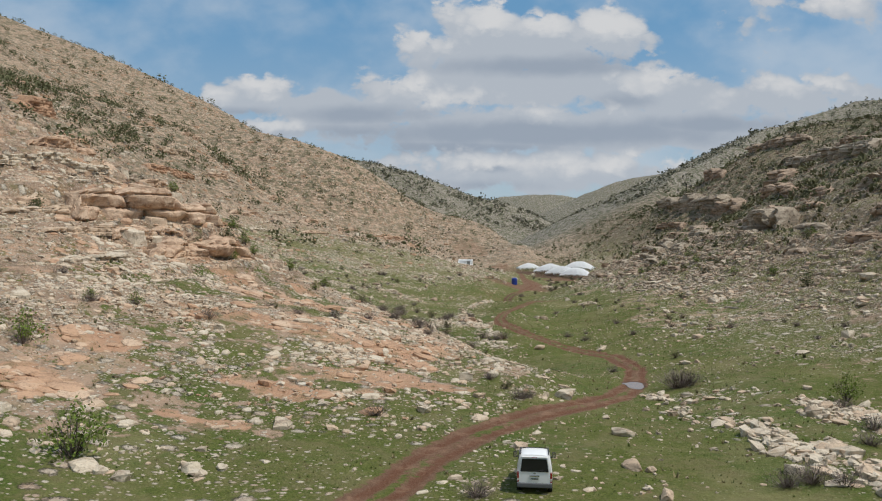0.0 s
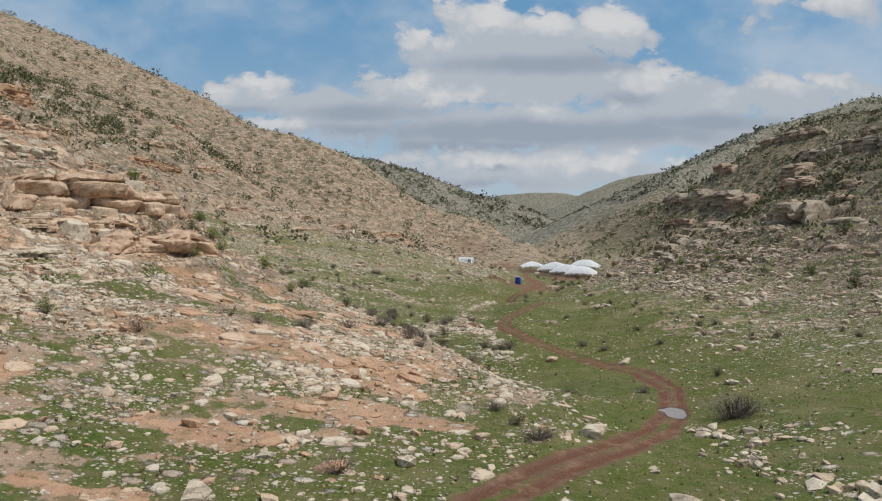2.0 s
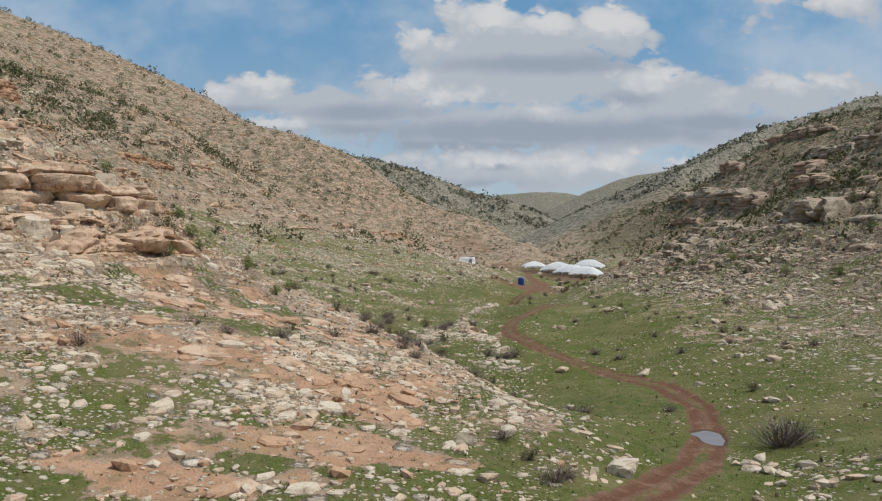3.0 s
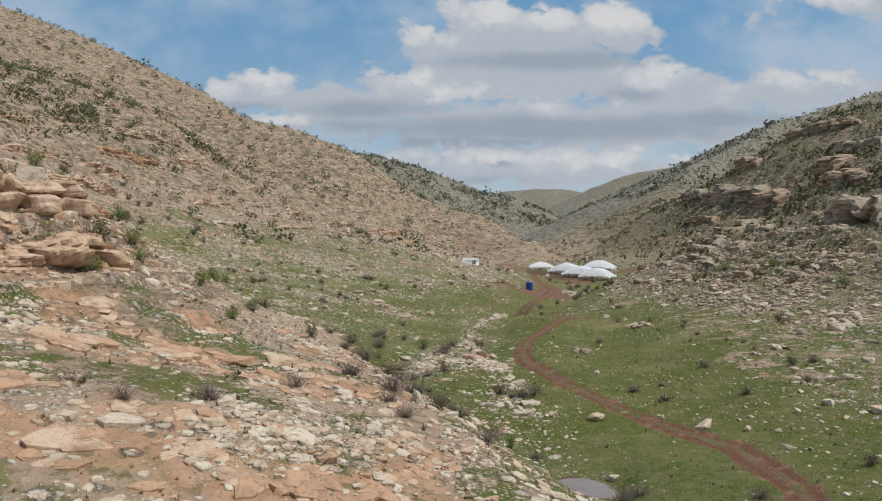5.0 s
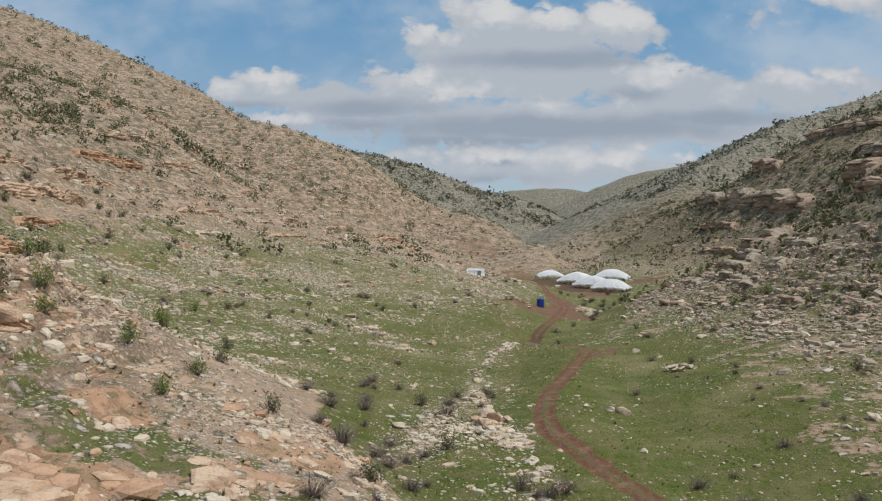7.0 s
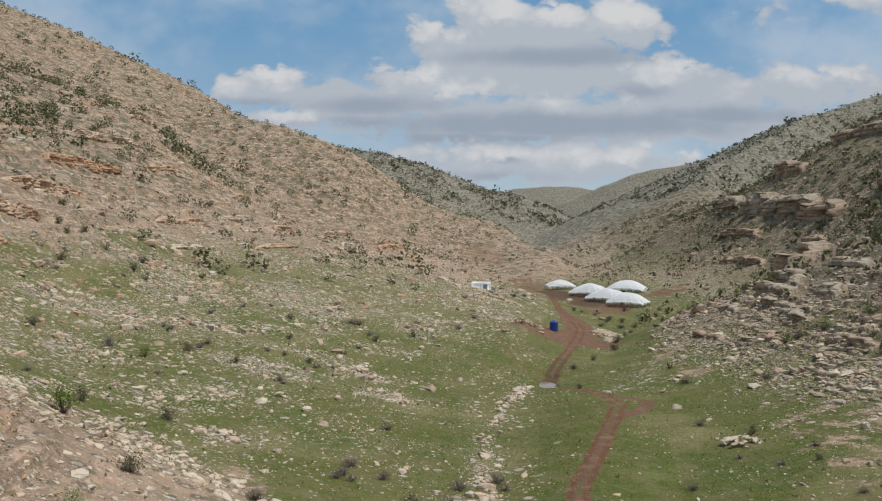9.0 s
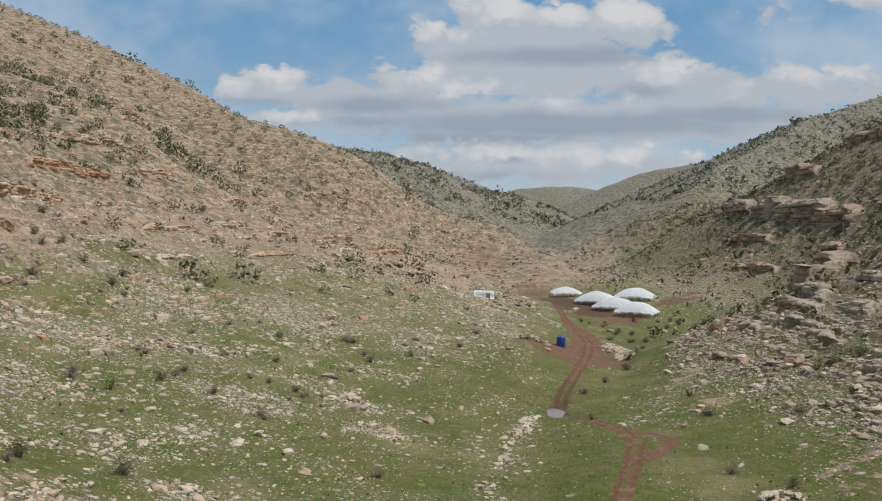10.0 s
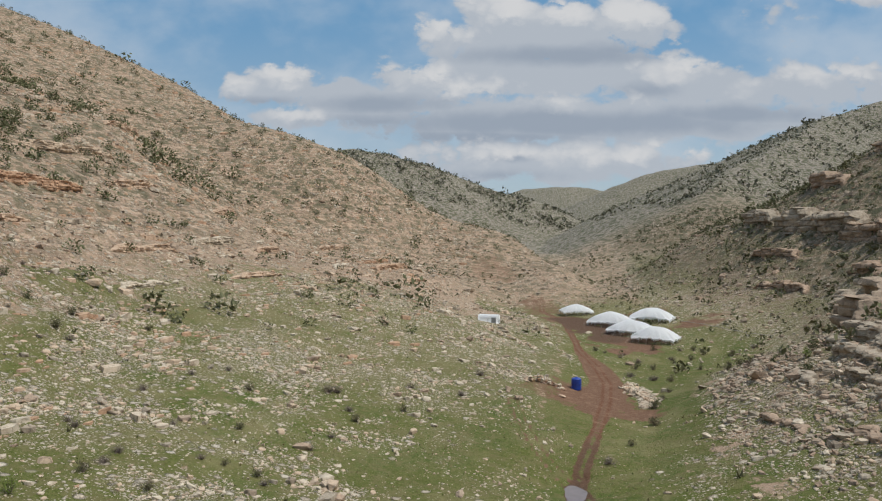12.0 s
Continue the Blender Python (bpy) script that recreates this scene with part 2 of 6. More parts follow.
        lump = k.math("MULTIPLY", k.math("MULTIPLY", there, k.math("SUBTRACT", 1.0, cell.outputs["Distance"])), 0.5 / scale)
        height = lump if height is None else k.math("ADD", height, lump)
    # far scrub, too small to stand singly
    for scale, lo in ((0.16, 0.40), (0.34, 0.36)):
        clump = k.cells(pos, scale)
        spot = k.step(k.math("ADD", clump.outputs["Distance"], k.math("MULTIPLY", k.math("SUBTRACT", k.noise(pos, 0.9, 3.0), 0.5), 0.5)), lo + 0.10, lo - 0.06)
        colour = k.mix(k.math("MULTIPLY", spot, k.attr("bush")), colour, k.mix(small, (0.07, 0.074, 0.042), (0.135, 0.135, 0.08)))
    # the dirt track and trodden ground
    worn = k.attr("rut")
    mud = k.mix(small, (0.125, 0.067, 0.041), (0.225, 0.132, 0.085))
    mud = k.mix(k.step(k.math("ADD", worn, k.math("MULTIPLY", k.math("SUBTRACT", small, 0.5), 1.0)), 0.25, 0.8), mud, (0.155, 0.072, 0.042))
    mud = k.mix(k.math("MULTIPLY", k.step(k.noise(pos, 0.7, 5.0, 0.7), 0.5, 0.66), 0.6), mud, (0.30, 0.185, 0.12))
    mud = k.mix(k.math("MULTIPLY", k.step(tiny, 0.52, 0.75), 0.5), mud, (0.30, 0.20, 0.14))
    mud = k.mix(k.step(k.attr("wet"), 0.25, 0.75), mud, (0.115, 0.070, 0.046))
    ragged = k.math("ADD", k.math("MULTIPLY", k.math("SUBTRACT", mid, 0.5), 1.3), k.math("MULTIPLY", k.math("SUBTRACT", small, 0.5), 1.5))
    trod = k.step(k.math("ADD", road, ragged), 0.30, 0.62)
    colour = k.mix(trod, colour, mud)
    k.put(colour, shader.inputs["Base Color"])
    shader.inputs["Specular IOR Level"].default_value = 0.15
    tall = k.math("ADD", k.math("MULTIPLY", small, 0.35), k.math("MULTIPLY", tiny, k.math("ADD", 0.06, k.math("MULTIPLY", cover, 0.10))))
    bump(k, shader, k.math("ADD", k.math("ADD", tall, height), k.math("MULTIPLY", fold, k.math("MULTIPLY", course, 0.7))), 1.0, 0.9)
    return m


def rock_material(name, cold, warm, dark, share=0.4):
    """Weathered limestone, grey to cream, some of it rusty."""
    m, k, shader = material(name, 0.92)
    pos = place(k)
    geo = k.add("ShaderNodeNewGeometry")
    info = k.add("ShaderNodeObjectInfo")
    pick = k.math("FRACT", k.math("ADD", geo.outputs["Random Per Island"], info.outputs["Random"]))
    n, fine = k.noise(pos, 0.9, 5.0, 0.65), k.noise(pos, 6.0, 5.0, 0.65)
    base = k.mix(k.step(pick, 1 - share - 0.2, 1 - share + 0.2), cold, warm)
    base = k.mix(k.step(n, 0.45, 0.7), base, tuple(0.5 * (a + b) for a, b in zip(warm, dark)))
    base = k.mix(k.math("MULTIPLY", k.step(fine, 0.5, 0.72), 0.65), base, dark)
    layer = k.add("ShaderNodeMapping")
    k.put(pos, layer.inputs["Vector"])
    layer.inputs["Scale"].default_value = (0.3, 0.3, 1.5)
    seam = k.noise(layer.outputs[0], 0.9, 5.0, 0.65)
    base = k.mix(k.math("MULTIPLY", k.step(seam, 0.54, 0.64), 0.4), base, dark)
    bent = k.add("ShaderNodeVectorMath", operation="ADD")
    k.put(pos, bent.inputs[0])
    shift = k.add("ShaderNodeCombineXYZ")
    k.put(n, shift.inputs[0]), k.put(seam, shift.inputs[1]), k.put(k.math("MULTIPLY", n, 1.6), shift.inputs[2])
    k.put(shift.outputs[0], bent.inputs[1])
    split = k.step(k.cells(bent.outputs[0], 0.62, "DISTANCE_TO_EDGE").outputs["Distance"], 0.045, 0.0)
    base = k.mix(k.math("MULTIPLY", k.math("MULTIPLY", split, k.step(n, 0.42, 0.58)), 0.6), base, tuple(0.5 * c for c in dark))
    k.put(base, shader.inputs["Base Color"])
    shader.inputs["Specular IOR Level"].default_value = 0.2
    bump(k, shader, k.math("ADD", k.math("MULTIPLY", fine, 0.08), k.math("ADD", k.math("MULTIPLY", n, 0.3), k.math("MULTIPLY", seam, 0.25))), 0.8, 0.8)
    return m


def leaf_material(name, a, b):
    m, k, shader = material(name, 0.75)
    geo, info = k.add("ShaderNodeNewGeometry"), k.add("ShaderNodeObjectInfo")
    pick = k.math("FRACT", k.math("ADD", geo.outputs["Random Per Island"], info.outputs["Random"]))
    n = k.noise(place(k), 0.25, 3.0)
    k.put(k.mix(k.math("MULTIPLY", k.math("ADD", pick, n), 0.55), a, b), shader.inputs["Base Color"])
    shader.inputs["Specular IOR Level"].default_value = 0.2
    return m


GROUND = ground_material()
LIME = rock_material("limestone", (0.60, 0.515, 0.40), (0.56, 0.42, 0.30), (0.26, 0.21, 0.155), 0.35)
RUST = rock_material("rusty_limestone", (0.57, 0.42, 0.30), (0.50, 0.315, 0.20), (0.22, 0.135, 0.085), 0.5)
# browner limestone, darkened: the right slope's shade is put into its colour
DARKROCK = rock_material("shaded_brown_limestone", (0.41, 0.345, 0.265), (0.42, 0.305, 0.22), (0.13, 0.105, 0.075), 0.45)
LEAF = leaf_material("oak_leaf", (0.085, 0.095, 0.042), (0.175, 0.18, 0.09))
FRESH = leaf_material("fresh_leaf", (0.095, 0.140, 0.025), (0.21, 0.27, 0.06))
OLIVE = leaf_material("olive_leaf", (0.085, 0.085, 0.040), (0.185, 0.170, 0.090))
TWIG = leaf_material("grey_twig", (0.14, 0.11, 0.098), (0.30, 0.24, 0.215))
BARK = simple("bark", (0.10, 0.075, 0.055), 0.9, grain=12, vary=0.3)
# scrub leaf paled and greyed: the haze of distance put into its colour
HAZED_SCRUB = leaf_material("distant_scrub", (0.12, 0.12, 0.08), (0.22, 0.21, 0.15))
SCRUB = leaf_material("hill_scrub", (0.085, 0.090, 0.042), (0.175, 0.172, 0.090))

# ---- the lie of the land ----
# Cross-sections of the valley, station by station along its length; columns are steps away from its axis.
STATIONS = [10, 50, 75, 100, 125, 155, 190, 235, 290, 350, 420, 500, 590, 680, 800]
STEPS = [-9, -5, -3, -1.8, -1, -0.4, 0, 0.4, 1, 1.8, 3, 5, 9]
LEFT = [
    [43.1, 13.6, 3.3, 1.4, 1.5, 2.3],
    [58, 16.9, 6, 2.1, 1.1, 0.6],
    [67.2, 17.9, 9.1, 5.2, 2.3, 0.9],
    [75.7, 28.2, 13.6, 6.1, 2.6, -1.1],
    [83.6, 41, 21.7, 8.1, 2, 0.1],
    [93.7, 44.5, 13.2, 3.8, 1, -0.2],
    [105.5, 41.2, 12.9, 5.7, 1.1, 0.1],
    [119.6, 47.2, 18.4, 8, 4.3, 3.4],
    [133.7, 52.5, 21.5, 14.3, 7.6, 3.4],
    [133, 65.2, 27.7, 14.4, 6, 2.9],
    [127.5, 84.7, 26.4, 18.5, 3.2, 3],
    [192.8, 77.5, 37.8, 16.9, 13.6, 15.5],
    [218.8, 118.4, 89.1, 47.1, 32.9, 10.4],
    [253, 149.3, 59.5, 22.9, -2.3, 4.9],
    [205.2, 109.7, 35.4, 31.2, 22.8, 17.8],
]
MIDDLE = [2.2, 0.4, -0.6, -1.3, 0.6, 1.3, 0.3, 0.8, 0.9, 1.8, 4.8, 6.8, 5.5, 13.4, 16.6]
RIGHT = [
    [2, 0.8, -0.2, 1.4, 6.7, 23.4],
    [0.3, 1.1, 1.2, 5.7, 13.8, 35.7],
    [-0.8, 1.1, 2.8, 7.9, 18.4, 43.2],
    [-0.6, 1.5, 3.7, 10, 23.4, 50.6],
    [0.1, 2.4, 3.9, 12.5, 29.3, 57.5],
    [0.9, 2.9, 7, 17.3, 37.4, 65.1],
    [0.8, 4, 11.5, 24, 48, 72.9],
    [0.6, 8.5, 16.5, 29.4, 61.7, 81.6],
    [0.2, 1.9, 13.8, 40.9, 73.4, 91.8],
    [2.4, 6.7, 16.1, 49.9, 81.5, 107.6],
    [8, 17.1, 42.5, 77.5, 94, 136],
    [12.3, 32.9, 50.2, 71, 91, 134],
    [9.9, 22.3, 37.2, 57.9, 74.4, 104.2],
    [18.4, 26.4, 39.9, 57.8, 60.6, 71.5],
    [18.4, 23.8, 32.7, 47.6, 61, 34],
]
AXIS = ([0, 50, 80, 110, 140, 170, 200, 250, 320, 400, 500, 600, 800], [6, 10, 17, 15, 13, 19, 19, 28, 45, 58, 75, 92, 125])
# Crests of the hills behind: points of the ridge line and the slope of its flanks.
RIDGES = [
    ([(-420, 1480, 190), (-230, 1500, 200), (-200, 1500, 203), (-73, 1500, 177), (53, 1500, 126), (110, 1490, 115), (167, 1480, 96), (230, 1470, 50)], 0.5),
    ([(235, 800, 80), (290, 900, 112), (390, 1010, 148), (569, 1244, 226), (729, 1300, 274), (1000, 1350, 330)], 0.45),
    ([(440, 2400, 165), (578, 2400, 237), (723, 2400, 264), (960, 2400, 290)], 0.4),
    ([(60, 3000, 140), (242, 3000, 225), (379, 3000, 244), (493, 3000, 235), (640, 3000, 205), (800, 3000, 150)], 0.3),
]


def ease(x, lo, hi):
    t = np.clip((np.asarray(x, float) - lo) / (hi - lo), 0, 1)
    return t * t * (3 - 2 * t)


def lattice(ix, iy, seed):
    h = (ix * 374761393 + iy * 668265263 + seed * 974634541) & 0xFFFFFFFF
    h = ((h ^ (h >> 13)) * 1274126177) & 0xFFFFFFFF
    h = h ^ (h >> 16)
    return (h & 0xFFFF) / 65535.0


def rough(x, y, size, seed, octaves=4, gain=0.5):
    """Fractal value noise, about -1 to 1."""
    total, amp, norm = 0.0, 1.0, 0.0
    for o in range(octaves):
        px, py = x / size + 17.3 * o, y / size - 9.1 * o
        ix, iy = np.floor(px).astype(np.int64), np.floor(py).astype(np.int64)
        fx, fy = px - ix, py - iy
        fx, fy = fx * fx * (3 - 2 * fx), fy * fy * (3 - 2 * fy)
        a, b = lattice(ix, iy, seed + o), lattice(ix + 1, iy, seed + o)
        c, d = lattice(ix, iy + 1, seed + o), lattice(ix + 1, iy + 1, seed + o)
        total = total + amp * ((a + (b - a) * fx) * (1 - fy) + (c + (d - c) * fx) * fy - 0.5) * 2
        norm += amp
        amp, size = amp * gain, size * 0.5
    return total / norm


def hermite(knots, q):
    """Weights of a smooth curve through values at the knots."""
    k, q = np.asarray(knots, float), np.clip(q, knots[0], knots[-1])
    n = len(k)
    slope = np.zeros((n, n))
    for i in range(n):
        a, b = max(i - 1, 0), min(i + 1, n - 1)
        slope[i, b] += 1 / (k[b] - k[a])
        slope[i, a] -= 1 / (k[b] - k[a])
    i = np.clip(np.searchsorted(k, q, side="right") - 1, 0, n - 2)
    h = k[i + 1] - k[i]
    t = (q - k[i]) / h
    out, r = np.zeros((len(q), n)), np.arange(len(q))
    out[r, i] += 2 * t**3 - 3 * t**2 + 1
    out[r, i + 1] += 3 * t**2 - 2 * t**3
    return out + (h * (t**3 - 2 * t**2 + t))[:, None] * slope[i] + (h * (t**3 - t**2))[:, None] * slope[i + 1]


SECTIONS = np.concatenate([np.array(LEFT), np.array(MIDDLE)[:, None], np.array(RIGHT)], 1)


def offset(x, y):
    """Steps across the valley from its axis."""
    return (x - np.interp(y, *AXIS)) / (10 + 0.08 * np.clip(y, 0, None))


# Lines on the plan.
GULLY = [(-6, 124), (-1, 113), (5, 102), (10.6, 94), (10, 85)]


def swell(x, y):
    """The broad form of the land."""
    x, y = np.atleast_1d(np.asarray(x, float)), np.atleast_1d(np.asarray(y, float))
    z = np.einsum("ni,ij,nj->n", hermite(STATIONS, y), SECTIONS, hermite(STEPS, offset(x, y)))
    far = 16 + 0.02 * (y - 790) + 0.05 * np.abs(x - 0.153 * y)
    z = z - 1.7 * np.exp(-(along(GULLY, x, y)[0] / 4.2) ** 2)
    z = z - 1.5 * np.exp(-(((x - 17) / 8) ** 2 + ((y - 200) / 8) ** 2)) + 0.5 * np.exp(-(((x - 24) / 14) ** 2 + ((y - 169) / 11) ** 2))
    k = ease(y, 680, 820)
    z = z * (1 - k) + far * k
    for points, slope in RIDGES:
        for (x0, y0, z0), (x1, y1, z1) in zip(points, points[1:]):
            dx, dy = x1 - x0, y1 - y0
            t = np.clip(((x - x0) * dx + (y - y0) * dy) / (dx * dx + dy * dy), 0, 1)
            z = np.maximum(z, z0 + t * (z1 - z0) - slope * np.hypot(x - x0 - t * dx, y - y0 - t * dy))
    return z


def along(points, x, y):
    """Distance from a line on the plan, and how far along it (0 to 1)."""
    best, where = np.full(np.shape(x), 1e9), np.zeros(np.shape(x))
    n = len(points) - 1
    for i, ((x0, y0), (x1, y1)) in enumerate(zip(points, points[1:])):
        dx, dy = x1 - x0, y1 - y0
        t = np.clip(((x - x0) * dx + (y - y0) * dy) / (dx * dx + dy * dy), 0, 1)
        d = np.hypot(x - x0 - t * dx, y - y0 - t * dy)
        where = np.where(d < best, (i + t) / n, where)
        best = np.minimum(best, d)
    return best, where

ROAD = [(-10, 22), (-5, 32), (-2.6, 37), (-0.8, 42.9), (2.5, 49.8), (7.1, 56.4), (12.1, 62.6), (16.6, 69.2), (20.3, 77.5), (22.9, 87), (22.3, 96), (17.9, 106.7),
        (13.2, 117.3), (10.6, 127), (10.5, 133), (12.2, 142), (16, 153), (19.8, 164.5), (23, 175), (22.8, 182), (20.6, 189.5), (18.2, 195.5), (17.2, 200.5), (18.6, 206), (21, 213.5), (24.8, 227),
        (29.5, 245), (33, 262), (34, 281), (33, 298), (35.5, 330), (37.5, 362), (35, 404), (40, 450), (48, 510), (62, 580)]
LOOP = [(20.5, 166), (24.9, 171), (27.4, 176.5), (25.6, 180), (21.8, 183)]
TYRES = [(11.2, 232), (11.8, 222), (13.2, 211), (15.6, 204), (18, 199)]
PUDDLES = [("red_mud_puddle", 20.2, 77.0, 0.95, 2.2, -0.25), ("stream_pool", 11.0, 92.6, 1.5, 2.2, 0.5), ("track_puddle", 16.8, 199.4, 1.5, 3.3, -0.1)]
BANDS = [  # strewn stone: line, half width
    ([(20.4, 71.5), (20.6, 57), (21.6, 46), (22.6, 39.4), (23, 34)], 2.0),
    ([(13, 64), (8.5, 74), (8.0, 83), (12, 90)], 2.2),
    ([(13.3, 193.5), (8.4, 177), (5.4, 162), (3.9, 151), (4.5, 142)], 1.2),
    ([(31, 196), (33, 205), (40, 213), (52, 222)], 3.0),
    ([(36, 268), (38, 255), (36.5, 243), (31, 236)], 1.6),
    ([(12, 252), (18, 251), (22, 247)], 2.6),
    ([(14, 318), (22, 306), (28, 292), (29, 280)], 2.0),
    ([(-6, 244), (4, 238), (6, 233)], 2.0),
    ([(-30, 66), (-14, 73), (-3, 82), (2, 88)], 3.0),
    ([(-3, 118), (0, 130), (3, 142), (6, 150)], 2.5),
    ([(-9, 106), (-6, 116), (-1, 126), (4, 138)], 4.5),
    ([(8, 108), (6, 118), (7, 128)], 2.0),
    ([(25, 186), (33, 190), (44, 193), (58, 190)], 3.4),
    ([(33, 200), (40, 208), (50, 213)], 3.6),
    ([(36, 158), (44, 163), (52, 165)], 1.8),
    ([(24, 67), (28, 56), (31, 45)], 2.6),
]


# Patches of the slopes: middle and half sizes on the plan.
MEADOWS = [(-17, 65, 7, 5.5), (-8.2, 59.5, 3.0, 1.6), (-17, 54.5, 4, 1.6), (-15.5, 84.5, 6, 3.5), (-29, 83.5, 5, 4), (-16.5, 101, 5, 3), (-4, 67, 2.5, 1.2), (-27, 66, 4, 2),
           (-69, 244, 12, 9), (-46, 252, 13, 7), (-14, 222, 15, 11), (-22, 158, 9, 6), (-13, 168, 9, 6), (-38, 174, 9, 8), (-4, 164, 9, 7), (-60, 205, 6, 9), (-30, 205, 9, 6), (-30, 146, 8, 5), (-12, 146, 7, 5), (0, 190, 6, 14), (-33, 262, 12, 7), (-5, 250, 10, 6), (8, 215, 6, 16), (-8, 201, 16, 11), (-24, 188, 10, 5), (-32, 214, 12, 5), (-52, 236, 12, 4), (24, 296, 10, 12), (56, 290, 16, 18)]
SLABS = [(-18.6, 72.3, 7, 2.6), (-11.7, 73.4, 5, 2.4), (-4.9, 74.3, 5, 3.4), (-9.4, 61.5, 4.5, 2.4), (-4.6, 63.5, 3.6, 2.8), (-12.3, 56.2, 5.5, 2.0), (-26, 48, 4, 2), (-14, 47.5, 4, 1.4), (-3, 69, 3, 2.4), (-21, 97, 4, 3), (-27, 59, 3, 1.6), (-6.5, 58.8, 2.5, 1.0), (-15.5, 96.6, 3, 2), (-9.7, 91.7, 3.5, 2.2), (-1, 80, 2.5, 3), (-13, 78, 3, 2), (0, 62.5, 2.5, 1.5), (-16, 92, 5, 3), (-22, 88, 6, 2.5), (-12, 100, 4, 3), (-26, 95, 5, 3), (-5, 96, 3, 3), (-20, 105, 4, 3), (-30, 100, 5, 3), (-9, 108, 3, 3)]
RUBBLE = [(-50, 218, 9, 10), (-55, 194, 9, 8), (-43.5, 171, 6, 7), (-25, 180, 10, 5), (-28, 231, 12, 6), (-28, 157, 5, 4), (-11, 189, 7, 4), (-18, 196, 6, 3), (-32, 240, 14, 8), (-60, 232, 12, 10), (-20, 150, 5, 3), (-10, 208, 6, 3), (-8, 178, 5, 3), (-40, 200, 7, 7),
          (-24, 76, 9, 3), (-12, 68.5, 6, 1.6), (-24, 90, 7, 4), (-34, 74, 7, 4), (-32, 62, 5, 2.5), (-8, 84, 5, 4), (-20, 59, 4, 1.4), (-13, 106, 6, 4), (-36, 92, 7, 6)]


def patches(rows, x, y, ragged):
    """How far inside the nearest of some patches a point lies, 0 to 1, with a ragged rim."""
    best = np.full(np.shape(x), 9.0)
    for cx, cy, rx, ry in rows:
        best = np.minimum(best, np.hypot((x - cx) / rx, (y - cy) / ry))
    return 1 - ease(best + ragged, 0.6, 1.2)


PUDDLE_LEVELS = [swell(row[1], row[2])[0] - 0.12 for row in PUDDLES]


def waterline(x, y):
    """How far inside a puddle a point lies (1 at its middle, 0 at its rim)."""
    inside, level = np.zeros(np.shape(x)), np.zeros(np.shape(x))
    for (_, cx, cy, rx, ry, turn), surface in zip(PUDDLES, PUDDLE_LEVELS):
        c, s = math.cos(turn), math.sin(turn)
        u, v = ((x - cx) * c + (y - cy) * s) / rx, ((y - cy) * c - (x - cx) * s) / ry
        r = np.hypot(u, v) * (1 + 0.55 * rough(x, y, 2.3, 94, 2))
        here = np.clip(1.6 - r, 0, 1)
        level = np.where(here > inside, surface, level)
        inside = np.maximum(inside, here)
    return inside, level


def strata(z, x, y, height, seed, sharp=0.62):
    """Beds of rock: the slope broken into treads and risers."""
    q = z / height + 0.55 * rough(x, y, 26, seed, 3) + 0.12 * rough(x, y, 4, seed + 5, 2)
    whole = np.floor(q)
    part = q - whole
    stepped = whole + ease(part, sharp, 1.0)
    return (stepped - q + 0.31) * height


